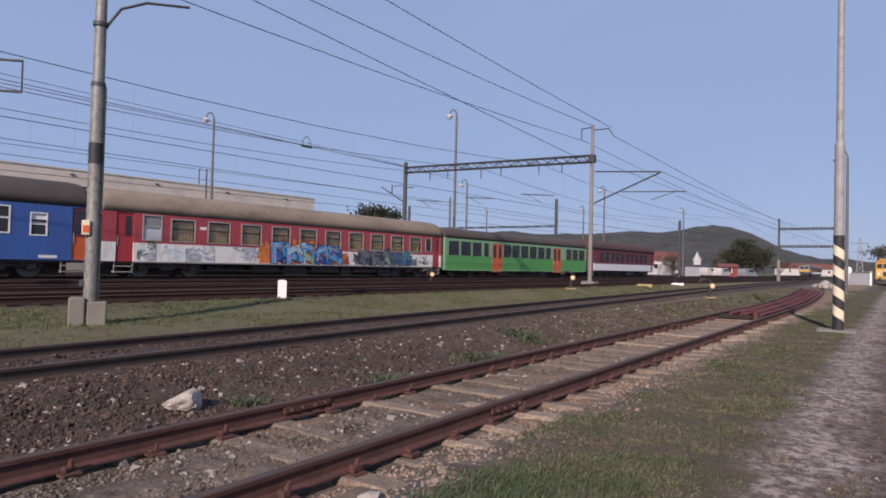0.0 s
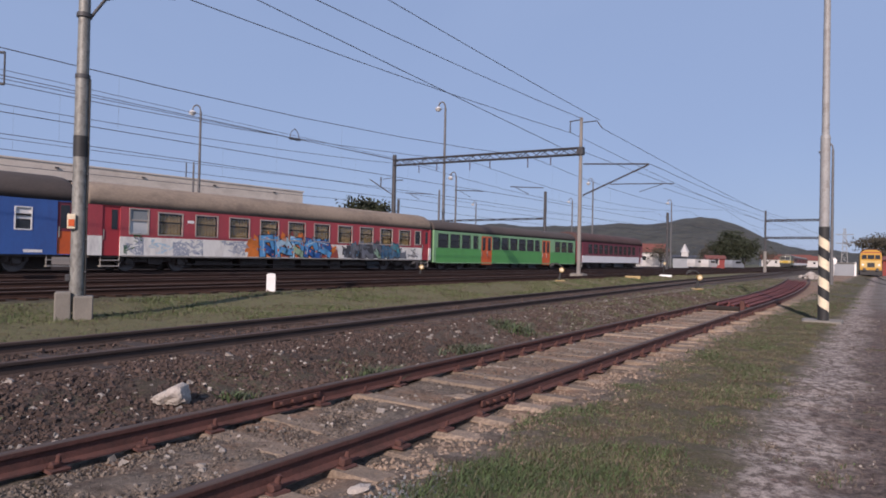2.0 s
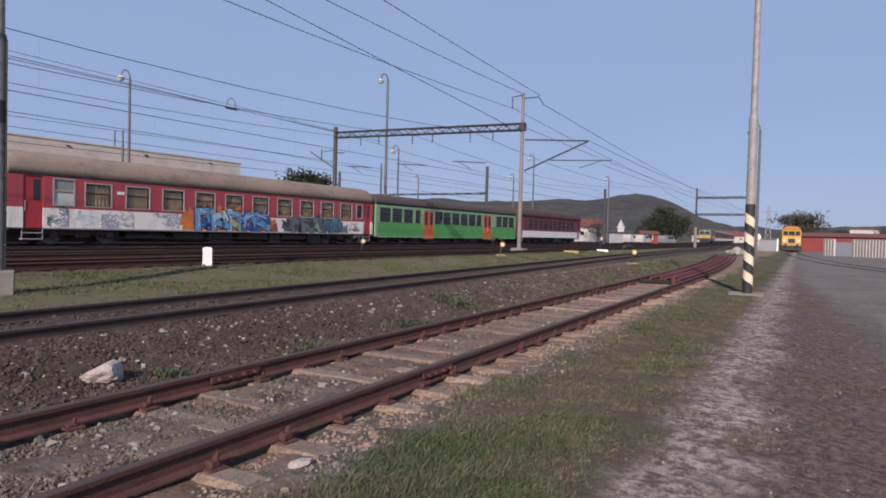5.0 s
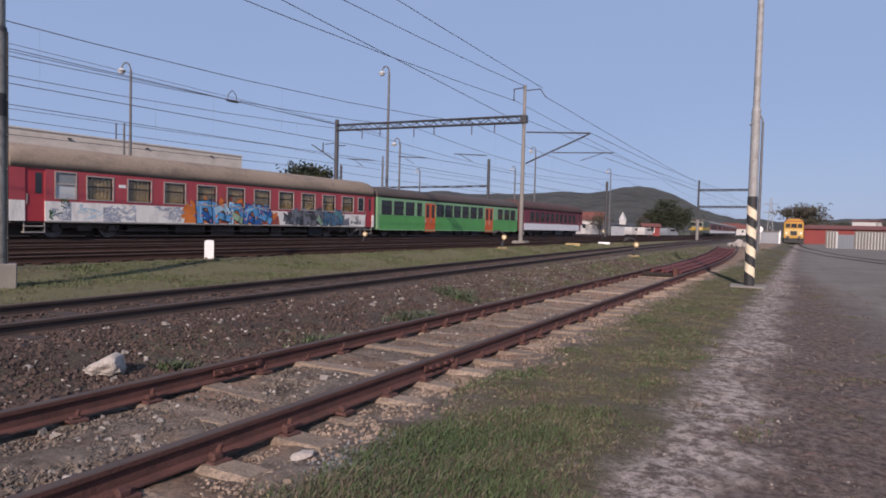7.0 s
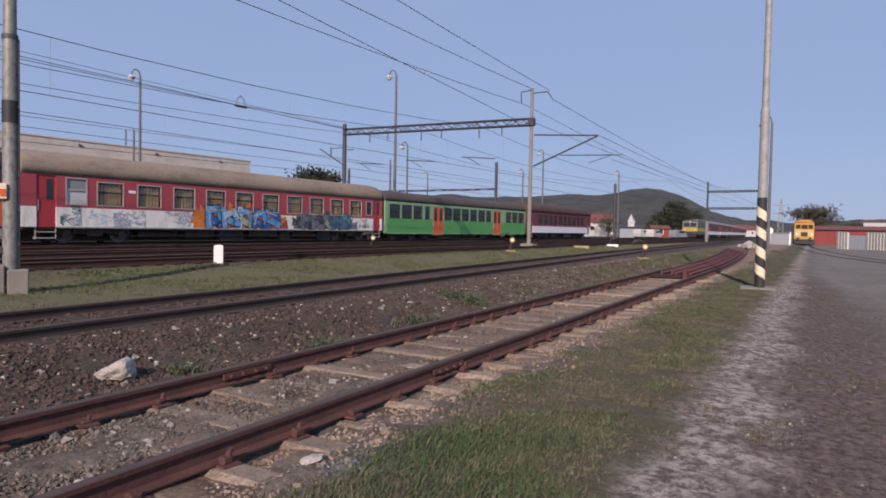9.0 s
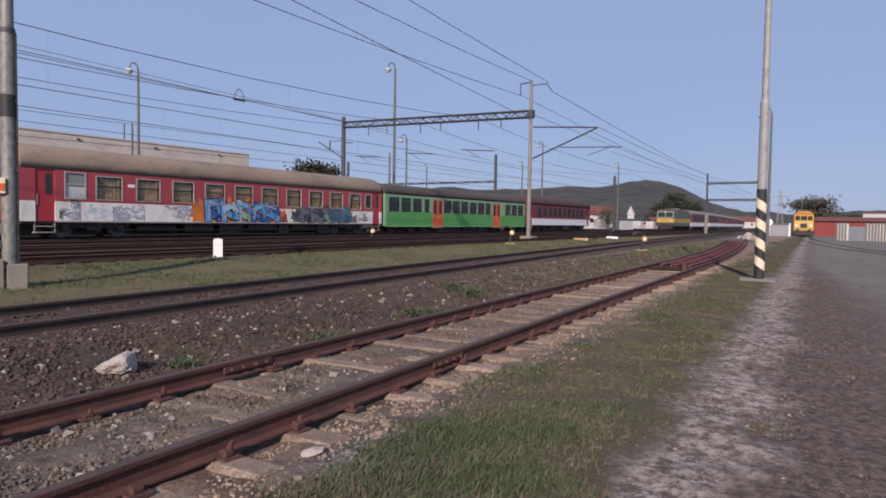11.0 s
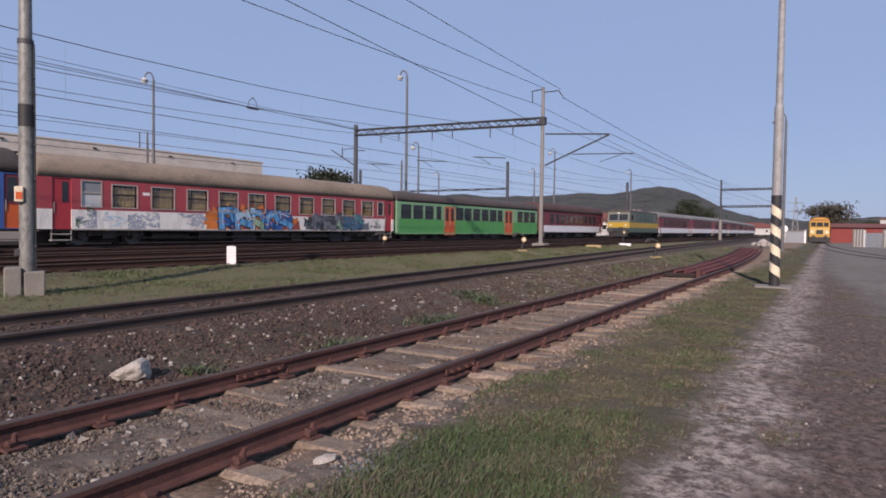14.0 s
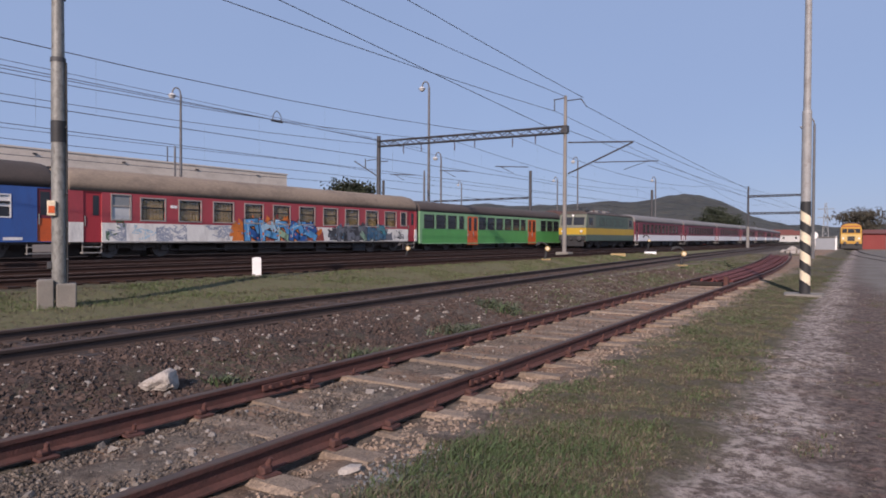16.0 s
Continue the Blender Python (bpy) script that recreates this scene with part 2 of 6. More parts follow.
    grey = mixc(ramp(tex(1.9, 7, 0.8), 0.50, 0.64), grey, trod)
    wander = math_("ADD", X, math_("MULTIPLY_ADD", tex(0.9, 6, 0.75), 2.0, -1.0))
    gravel = mixc(ramp(wander, -0.5, -0.1), pale, trod)
    gravel = mixc(ramp(wander, 0.55, 1.0), gravel, grey)
    asphalt = mixc(ramp(grain, 0.3, 0.7), (0.125, 0.112, 0.095), (0.185, 0.168, 0.143))
    asphalt = mixc(ramp(coarse, 0.4, 0.7), asphalt, (0.205, 0.185, 0.16))
    asphalt = mixc(ramp(tex(1.8, 6, 0.75), 0.52, 0.68), asphalt, (0.10, 0.088, 0.074))
    colour = ballast
    # the siding's own bed: pale soil and stone dust
    colour = mixc(math_("MULTIPLY", ramp(soft_x, -5.3, -4.9), ramp(tex(2.2, 4), 0.32, 0.55)), colour, soil)
    # the ground turns paler and thinner with grass farther along
    along = math_("MULTIPLY", ramp(Y, 7, 15), math_("MULTIPLY", ramp(tex(1.2, 6, 0.75), 0.36, 0.6), ramp(xs, -8.6, -7.8)))
    colour = mixc(along, colour, mixc(ramp(mid, 0.4, 0.62), (0.17, 0.142, 0.105), (0.255, 0.216, 0.166)))
    orange = math_("MULTIPLY", math_("MULTIPLY", ramp(X, -4.75, -4.65), ramp(X, -2.5, -3.0)), math_("MULTIPLY_ADD", ramp(tex(0.9, 5, 0.7), 0.46, 0.62), 0.7, math_("MULTIPLY", ramp(Y, 5, 10), 0.3)))
    colour = mixc(orange, colour, mixc(ramp(grain, 0.35, 0.65), (0.19, 0.11, 0.07), (0.38, 0.24, 0.155)))
    # weeds between the siding and the second track
    weeds = math_("MULTIPLY", ramp(tex(0.7, 5, 0.7), 0.52, 0.66), math_("MULTIPLY", ramp(xs, -8.0, -7.4), ramp(xs, -4.6, -5.0)))
    colour = mixc(weeds, colour, grass)
    # grass bank between the second track and the main lines
    second = math_("ADD", xs, math_("MULTIPLY", Y, 0.04))
    bank = math_("MULTIPLY", ramp(second, -9.0, -9.6), ramp(second, -15.4, -14.6))
    turf = mixc(ramp(grain, 0.3, 0.7), (0.075, 0.078, 0.034), (0.185, 0.17, 0.088))
    turf = mixc(ramp(mid, 0.5, 0.68), turf, (0.13, 0.105, 0.07))
    colour = mixc(bank, colour, turf)
    # grass verge beside the siding
    verge = math_("MULTIPLY", ramp(soft_x, -2.6, -2.25), ramp(math_("ADD", soft_x, math_("MULTIPLY", ramp(Y, 4.6, 2.6), 0.15)), -0.7, -1.1))
    colour = mixc(ramp(soft_x, -1.2, -0.85), colour, gravel)
    colour = mixc(verge, colour, grass)
    wide = math_("ADD", xs, math_("MULTIPLY", ramp(Y, 12, 30), 1.6))
    colour = mixc(ramp(wide, 1.0, 1.9), colour, asphalt)
    # mottled darker brown over the main-line bed
    bed_mottle = ramp(tex(2.6, 6, 0.8), 0.40, 0.62)
    bed = math_("MULTIPLY", ramp(X, -13.5, -15.5), bed_mottle)
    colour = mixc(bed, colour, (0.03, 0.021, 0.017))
    # dark ballast, plus the shade under the parked train put into the colour
    dark_bed_shade = math_("MULTIPLY", math_("MULTIPLY", ramp(X, -16.0, -19.0), ramp(X, -62, -54)), 0.95)
    colour = mixc(dark_bed_shade, colour, (0.024, 0.015, 0.012))
    far = math_("MULTIPLY", ramp(Y, 130, 170), 1.0)
    colour = mixc(far, colour, (0.10, 0.10, 0.06))
    left = ramp(X, -60, -75)
    colour = mixc(left, colour, (0.10, 0.10, 0.06))
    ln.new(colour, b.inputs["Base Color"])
    bp = n.new("ShaderNodeBump")
    bp.inputs["Strength"].default_value, bp.inputs["Distance"].default_value = 0.7, 0.03
    ln.new(math_("ADD", grain, mid), bp.inputs["Height"])
    ln.new(bp.outputs["Normal"], b.inputs["Normal"])
    return m


def build_ground():
    xs = [-3000, -1200, -500, -220, -120, -80, -60, -48]
    x = -40.0
    while x < -14:
        xs.append(x)
        x += 1.0
    while x < -7:
        xs.append(x)
        x += 0.2
    while x < 3:
        xs.append(x)
        x += 0.08
    while x < 40:
        xs.append(x)
        x += 2.5
    xs += [60, 100, 200, 500, 1200, 3000]
    ys = [-3000, -1000, -300, -100, -40, -15, -5, -1]
    y = 0.5
    while y < 11:
        ys.append(y)
        y += 0.08
    while y < 24:
        ys.append(y)
        y += 0.16
    while y < 160:
        ys.append(y)
        y += 2.0
    ys += [200, 300, 500, 1000, 3000]
    nx, ny = len(xs), len(ys)
    verts = []
    for yy in ys:
        for xx in xs:
            z = ground_z(xx, yy)
            if -14 < xx < 6 and 0 < yy < 24:
                path = smooth01((xx + 1.3) / 0.5) * (1 - smooth01((xx - 1.2) / 1.2))
                z += 0.03 * noise.noise(Vector((xx * 2.3, yy * 2.3, 0))) + 0.018 * noise.noise(Vector((xx * 7, yy * 7, 3)))
                z += path * (0.012 * noise.noise(Vector((xx * 3.4, yy * 3.4, 8))) + 0.012 * noise.noise(Vector((xx * 9, yy * 9, 6))))
            verts.append((xx, yy, z))
    faces = [(j * nx + i, j * nx + i + 1, (j + 1) * nx + i + 1, (j + 1) * nx + i) for j in range(ny - 1) for i in range(nx - 1)]
    me = bpy.data.meshes.new("ground")
    me.from_pydata(verts, [], faces)
    me.materials.append(ground_material())
    me.polygons.foreach_set("use_smooth", [True] * len(me.polygons))
    tagged(new("ground", me), "uneven yard ground of dark ballast, soil, thin grass and worn asphalt", "ground", kind="structure")


build_ground()
RAIL_OUTLINE = ((-0.0625, 0), (0.0625, 0), (0.0625, 0.012), (0.012, 0.03), (0.009, 0.112), (0.033, 0.122), (0.035, 0.152), (0.026, 0.16), (-0.026, 0.16), (-0.035, 0.152), (-0.033, 0.122), (-0.009, 0.112), (-0.012, 0.03), (-0.0625, 0.012))


def rail_mesh(bm, pts, side):
    """A flat-bottomed rail swept along points (x, y, z) of the track's centre line."""
    rings = []
    for i, p in enumerate(pts):
        a, c = pts[max(0, i - 1)], pts[min(len(pts) - 1, i + 1)]
        t = (Vector(c) - Vector(a)).normalized()
        r = Vector((t.y, -t.x, 0))
        o = Vector(p) + r * side
        rings.append([bm.verts.new(o + r * u + Vector((0, 0, v))) for u, v in RAIL_OUTLINE])
    k = len(RAIL_OUTLINE)
    for a, c in zip(rings, rings[1:]):
        for i in range(k):
            f = bm.faces.new((a[i], a[(i + 1) % k], c[(i + 1) % k], c[i]))
            f.material_index = 1 if i in (7, 6, 8) else 0
    bm.faces.new(rings[0])
    bm.faces.new(rings[-1][::-1])
    bmesh.ops.recalc_face_normals(bm, faces=list(bm.faces))
    return bm


def track(name, label, pts, rail_mats):
    root = thing(name, label, "railway track", "tracks of the yard", "structure")
    for side in (-0.7525, 0.7525):
        part("rail", rail_mesh(bmesh.new(), pts, side), rail_mats, root)
    return root


def bend(s):
    """How far the main lines drift to the left beyond the station throat."""
    if s < 70:
        return 0.0
    return 0.055 * (s - 70) ** 2 / 72 if s < 106 else 0.055 * (s - 88)


def bent(s, d, z=0.0):
    return line_at(s, d + bend(s), z)


def near_pts():
    out = [(-3.99, y, ground_z(-3.99, y) + 0.02) for y in (-6, 0, 6, 12, 18, 24)]
    for y in range(28, 66, 4):
        k = max(0, y - 26) / 36
        out.append((-3.99 - 1.8 * k * k, y, ground_z(-3.99, y) + 0.02))
    return out


def second_pts():
    return [(second_x(y), y, ground_z(second_x(y), y)) for y in list(range(-12, 110, 6))]


siding = track("siding_track", "rusty disused siding on worn sleepers and stone dust", near_pts(), [M_RAIL, M_RAIL_TOP])
second_track = track("second_track", "dark rusty yard track in brown ballast", second_pts(), [M_RAIL_DARK, M_RAIL_TOP])
MAIN = (16.8, 21.2, 25.8, 30.2)
STATIONS = [-60, -20, 20, 60, 88, 100, 110, 120, 130] + list(range(135, 200, 6)) + [240, 300, 420]
main_tracks = [track("main_track", "dark main line track in brown ballast", [train_at(s, d + train_bend(s), BED + 0.02) for s in STATIONS], [M_MAIN_RAIL, M_RAIL_TOP]) for d in MAIN]


# ---- railway cars ----
RAIL_Z = BED + 0.02 + RAIL_H
M_RED = mat("faded_red_paint", (0.40, 0.066, 0.077), 0.5, 0, 0.14, 0.7, 25, 0.05, (0.26, 0.07, 0.07), 0.5, stretch=(1, 1, 0.35))
M_DOOR_RED = mat("bright_red_paint", (0.40, 0.042, 0.05), 0.45, 0, 0.12, 0.8, 25, 0.05, (0.25, 0.03, 0.04), 0.4)
M_DARKRED = mat("wine_red_paint", (0.17, 0.032, 0.045), 0.5, 0, 0.15, 0.7, 25, 0.05, (0.14, 0.05, 0.055), 0.4, stretch=(1, 1, 0.35))
M_BAND = mat("grimy_white_paint", (0.80, 0.78, 0.71), 0.55, 0, 0.12, 0.8, 25, 0.05, (0.36, 0.33, 0.30), 0.5, stretch=(1, 1, 0.3))
M_BAND_CLEAN = mat("white_car_paint", (0.76, 0.76, 0.76), 0.5, 0, 0.08, 0.8, 25, 0.03, (0.5, 0.48, 0.46), 0.3, stretch=(1, 1, 0.3))
M_ROOF_TAN = mat("dusty_tan_roof", (0.255, 0.20, 0.148), 0.85, 0, 0.22, 0.6, 12, 0.1, (0.125, 0.095, 0.078), 0.6, stretch=(1, 0.5, 1))
M_ROOF_DARK = mat("sooty_roof", (0.075, 0.062, 0.055), 0.85, 0, 0.25, 0.6, 18, 0.1, (0.12, 0.09, 0.075), 0.4, stretch=(1, 0.5, 1))
M_ROOF_BROWN = mat("brown_roof", (0.085, 0.05, 0.045), 0.85, 0, 0.25, 0.6, 18, 0.1, (0.05, 0.035, 0.03), 0.4)
M_ROOF_GREY = mat("grey_roof", (0.21, 0.2, 0.19), 0.75, 0, 0.12, 0.5, 18, 0.05, (0.2, 0.18, 0.17), 0.4)
M_BLUE = mat("blue_paint", (0.045, 0.115, 0.34), 0.5, 0, 0.12, 0.7, 25, 0.05, (0.05, 0.08, 0.22), 0.5, stretch=(1, 1, 0.35))
M_GREEN = mat("leaf_green_paint", (0.09, 0.335, 0.09), 0.5, 0, 0.12, 0.7, 25, 0.05, (0.08, 0.25, 0.08), 0.4, stretch=(1, 1, 0.35))
M_GREEN_PALE = mat("pale_green_paint", (0.22, 0.42, 0.22), 0.5, 0, 0.12, 0.7, 25, 0.05, (0.2, 0.32, 0.2), 0.4)
M_ORANGE = mat("orange_door_paint", (0.62, 0.115, 0.03), 0.45, 0, 0.12, 1, 25, 0.05, (0.38, 0.09, 0.04), 0.4)
M_FRAME = mat("window_frame_alloy", (0.42, 0.375, 0.325), 0.5, 0.2, 0.15, 3, 30, 0.05)
M_CURTAIN = mat("beige_curtain", (0.32, 0.245, 0.135), 0.9, 0, 0.2, 2, 14, 0.2, (0.16, 0.12, 0.07), 0.5, stretch=(1, 3, 0.4))
M_FROST = mat("frosted_pane", (0.55, 0.57, 0.56), 0.5, 0, 0.1, 2, 30, 0.03, (0.4, 0.42, 0.4), 0.4)
# near-black colour that paints the unlit inside of the cars
M_INSIDE_SHADE = mat("interior_shade", (0.02, 0.021, 0.023), 0.9, 0, 0.3, 2, 20, 0)
M_BELLOWS = mat("rubber_bellows", (0.03, 0.03, 0.032), 0.8, 0, 0.2, 3, 30, 0.1)
M_STEP = mat("pale_step_steel", (0.34, 0.32, 0.29), 0.7, 0.3, 0.2, 3, 30, 0.1)
M_LOCO_GREEN = mat("bottle_green_paint", (0.085, 0.125, 0.095), 0.45, 0, 0.15, 0.8, 25, 0.05, (0.06, 0.075, 0.055), 0.5)
M_YELLOW = mat("yellow_band_paint", (0.46, 0.30, 0.035), 0.45, 0, 0.1, 0.8, 25, 0.05, (0.5, 0.31, 0.05), 0.4)
M_CAB_PALE = mat("pale_cab_paint", (0.15, 0.155, 0.12), 0.5, 0, 0.12, 1, 25, 0.05)


def glass(name, tint, rough):
    m = bpy.data.materials.new(name)
    m.use_nodes = True
    b = m.node_tree.nodes["Principled BSDF"]
    b.inputs["Base Color"].default_value = (*tint, 1)
    b.inputs["Roughness"].default_value = rough
    b.inputs["Transmission Weight"].default_value = 1.0
    b.inputs["IOR"].default_value = 1.45
    return m


M_GLASS = glass("window_glass", (0.80, 0.80, 0.74), 0.02)
M_DARKGLASS = mat("dusty_dark_glass", (0.028, 0.03, 0.034), 0.12, 0, 0.3, 2, 12, 0, spec=0.5)


def roof_outline(half, z0, z1):
    """The arc of a roof from side to side."""
    pts = []
    for i in range(13):
        a = math.pi * i / 12
        c = math.cos(a)
        pts.append((half * (abs(c) ** 0.75) * (1 if c > 0 else -1), z0 + (z1 - z0) * math.sin(a) ** 0.8))
    return pts


def roof_mesh(half, z0, z1, y0, y1, dome=0.5):
    bm = bmesh.new()
    rings = []
    L = [(y0, 0.90), (y0 + 0.1, 0.96), (y0 + dome, 1.0), (y1 - dome, 1.0), (y1 - 0.1, 0.96), (y1, 0.90)]
    for y, k in L:
        rings.append([bm.verts.new((u * (0.985 + 0.015 * k), y, z0 + (v - z0) * k)) for u, v in roof_outline(half, z0, z1)])
    for a, c in zip(rings, rings[1:]):
        for i in range(12):
            bm.faces.new((a[i], a[i + 1], c[i + 1], c[i])).smooth = True
    for ring in (rings[0], rings[-1]):
        bm.faces.new(ring)
    for a, c in zip(rings, rings[1:]):
        bm.faces.new((a[0], c[0], c[12], a[12]))
    bmesh.ops.recalc_face_normals(bm, faces=list(bm.faces))
    return bm


def wall_strip(y0, y1, z0, z1, openings, x, th=0.05):
    """One side wall with rectangular openings (y0, y1, z0, z1) that go through it."""
    bm = bmesh.new()
    ys = sorted({y0, y1, *(v for o in openings for v in o[:2])})
    zs = sorted({z0, z1, *(v for o in openings for v in o[2:4])})
    a, b = (x - th, x) if x > 0 else (x, x + th)
    for ya, yb in zip(ys, ys[1:]):
        run = None
        for za, zb in zip(zs, zs[1:]):
            cy, cz = (ya + yb) / 2, (za + zb) / 2
            if any(o[0] < cy < o[1] and o[2] < cz < o[3] for o in openings):
                if run:
                    add_box(bm, a, b, ya, yb, *run)
                run = None
            else:
                run = (run[0], zb) if run else (za, zb)
        if run:
            add_box(bm, a, b, ya, yb, *run)
    bmesh.ops.remove_doubles(bm, verts=list(bm.verts), dist=0.0005)
    return bm


def ring_mesh(y0, y1, z0, z1, w, x0, x1):
    bm = bmesh.new()
    add_box(bm, x0, x1, y0 - w, y1 + w, z1, z1 + w)
    add_box(bm, x0, x1, y0 - w, y1 + w, z0 - w, z0)
    add_box(bm, x0, x1, y0 - w, y0, z0, z1)
    add_box(bm, x0, x1, y1, y1 + w, z0, z1)
    return bm


def car_window(car, y, w, z0, z1, half, style):
    """A framed window on the near side: frame with pane, sash bar and what hangs behind."""
    y0, y1 = y - w / 2, y + w / 2
    fm = {"curtain": M_FRAME, "frost": M_FRAME, "dark": M_FRAME, "plain": M_BLACK, "pale": M_WHITE}[style]
    win = part("window", ring_mesh(y0, y1, z0, z1, 0.055, half - 0.04, half + 0.018), fm, car)
    sash = z0 + (z1 - z0) * (0.56 if style != "frost" else 0.55)
    if style == "frost":
        part("pane", box(half - 0.05, half - 0.03, y0, y1, z0, sash), M_FROST, win, "frosted lower pane")
        part("pane", box(half - 0.05, half - 0.03, y0, y1, sash + 0.04, z1), mat("dusty_pale_pane", (0.24, 0.26, 0.26), 0.3, 0, 0.15, 2, 20, 0.02), win)
    elif style == "curtain":
        part("pane", box(half - 0.035, half - 0.03, y0, y1, z0, z1), M_GLASS, win).visible_shadow = False
        bm = bmesh.new()
        n = 14
        for i in range(n):
            ya, yb = y0 + (y1 - y0) * i / n, y0 + (y1 - y0) * (i + 1) / n
            k = 0.05 * (i % 2)
            add_box(bm, half - 0.13 - k, half - 0.11 - k, ya, yb, z0 - 0.05, z1 - 0.05 - 0.03 * (i % 3))
        part("curtain", bm, M_CURTAIN, win, "drawn beige curtain")
    else:
        part("pane", box(half - 0.045, half - 0.03, y0, y1, z0, z1), M_DARKGLASS, win)
    part("sash_bar", box(half - 0.028, half + 0.005, y0, y1, sash - 0.035, sash + 0.04), M_BLACK if style in ("curtain", "dark") else fm, win)
    return win


def bogie(car, y, r=0.46):
    root = part("bogie", box(-1.05, 1.05, y - 1.75, y + 1.75, 0.42, 0.62, 0.04), M_UNDER, car, "grimy two-axle bogie")
    for side in (-1, 1):
        bm = bmesh.new()
        x = side * 1.0
        add_box(bm, x - 0.06, x + 0.06, y - 1.7, y + 1.7, 0.5, 0.68, 0.02)
        for dy in (-1.28, 1.28):
            add_box(bm, x - 0.04, x + 0.14, y + dy - 0.18, y + dy + 0.18, 0.30, 0.62, 0.03)
            add_tube(bm, (x + 0.05, y + dy - 0.33, 0.42), (x + 0.05, y + dy - 0.33, 0.72), 0.09, n=8)
            add_tube(bm, (x + 0.05, y + dy + 0.33, 0.42), (x + 0.05, y + dy + 0.33, 0.72), 0.09, n=8)
        add_box(bm, x - 0.02, x + 0.12, y - 0.35, y + 0.35, 0.3, 0.7, 0.03)
        part("side_frame", bm, M_UNDER, root)
    for dy in (-1.28, 1.28):
        bm = bmesh.new()
        add_tube(bm, (-0.8, y + dy, r), (0.8, y + dy, r), 0.08, n=8)
        for side in (-1, 1):
            add_tube(bm, (side * 0.70, y + dy, r), (side * 0.82, y + dy, r), r, n=20)
            add_tube(bm, (side * 0.68, y + dy, r), (side * 0.70, y + dy, r), r + 0.03, n=20)
        part("wheelset", bm, M_WHEEL, root)
    return root


def underframe(car, length, seed):
    rnd = random.Random(seed)
    bm = bmesh.new()
    add_box(bm, -1.3, 1.3, 0.1, length - 0.1, 0.62, 0.75)
    part("floor_frame", bm, M_UNDER, car)
    part("centre_sill", box(-0.35, 0.35, 0.4, length - 0.4, 0.07, 0.62), M_UNDER, car)
    for side in (-1, 1):
        part("brake_pipe", tube((side * 1.12, 4.9, 0.33), (side * 1.12, length - 4.9, 0.33), 0.035, n=6), M_UNDER, car)
    y = 5.6
    while y < length - 6.0:
        w = rnd.uniform(0.8, 2.2)
        z = rnd.uniform(0.08, 0.26)
        x = rnd.uniform(0.85, 1.25)
        kind = rnd.random()
        if kind < 0.3:
            part("air_tank", tube((x - 0.25, y, 0.42), (x - 0.25, y + w, 0.42), 0.2, n=14), M_UNDER, car)
        else:
            part("equipment_box", box(x - 0.9, x, y, y + w, z, 0.64, 0.02), M_UNDER if kind < 0.8 else M_STEEL_DARK, car)
        y += w + rnd.uniform(0.12, 0.5)
    for y0 in (0, length):
        k = -1 if y0 == 0 else 1
        for x in (-0.88, 0.88):
            bm = bmesh.new()
            add_tube(bm, (x, y0, 1.0), (x, y0 + k * 0.26, 1.0), 0.09, n=10)
            add_tube(bm, (x, y0 + k * 0.26, 1.0), (x, y0 + k * 0.30, 1.0), 0.24, n=14)
            part("buffer", bm, M_STEEL_DARK, car)
        part("coupling", box(-0.07, 0.07, min(y0, y0 + k * 0.3), max(y0, y0 + k * 0.3), 0.85, 1.0), M_STEEL_DARK, car)


def steps(car, y0, y1, half):
    bm = bmesh.new()
    for i, z in enumerate((0.22, 0.48)):
        add_box(bm, half - 0.32 + 0.06 * i, half - 0.02, y0, y1, z, z + 0.05)
    for y in (y0 - 0.03, y1):
        add_box(bm, half - 0.1, half - 0.05, y, y + 0.03, 0.2, 0.72)
    part("door_step", bm, M_STEP, car)


def car_shell(car, length, half, base, top, roof_z, openings, bands, roof_mat, inner=True):
    """Side walls in colour bands with openings, ends, roof and near-black inner sheets for the unlit inside. bands:
    (z0, z1, material).
    """
    for x in (half, -half):
        for z0, z1, m in bands:
            ops = [o for o in openings if o[2] < z1 - 0.001 and o[3] > z0 + 0.001]
            ops = [(o[0], o[1], max(o[2], z0), min(o[3], z1)) for o in ops]
            part("side_wall", wall_strip(0, length, z0, z1, ops if x > 0 else [], x), m, car)
    for y in (0, length - 0.05):
        part("end_wall", box(-half + 0.05, half - 0.05, y, y + 0.05, base, top), bands[-1][2], car)
        ya = y - 0.24 if y == 0 else y + 0.05
        part("gangway_bellows", box(-0.65, 0.65, ya, ya + 0.24, 1.15, 3.2, 0.05), M_BELLOWS, car)
    part("roof", roof_mesh(half + 0.01, top, roof_z, 0, length), roof_mat, car)
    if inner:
        # sheet and floor coloured near black for the shade behind the windows
        part("inside_shade_sheet", box(-0.05, 0.0, 0.1, length - 0.1, base + 0.1, top), M_INSIDE_SHADE, car)
        part("inside_floor", box(-half + 0.06, half - 0.06, 0.1, length - 0.1, base + 0.1, base + 0.14), M_INSIDE_SHADE, car)


def roof_vents(car, ys, half, z):
    for y in ys:
        bm = bmesh.new()
        add_box(bm, half * 0.62 - 0.16, half * 0.62 + 0.16, y - 0.42, y + 0.42, z - 0.10, z + 0.07, 0.04)
        part("roof_vent", bm, M_ROOF_GREY, car)


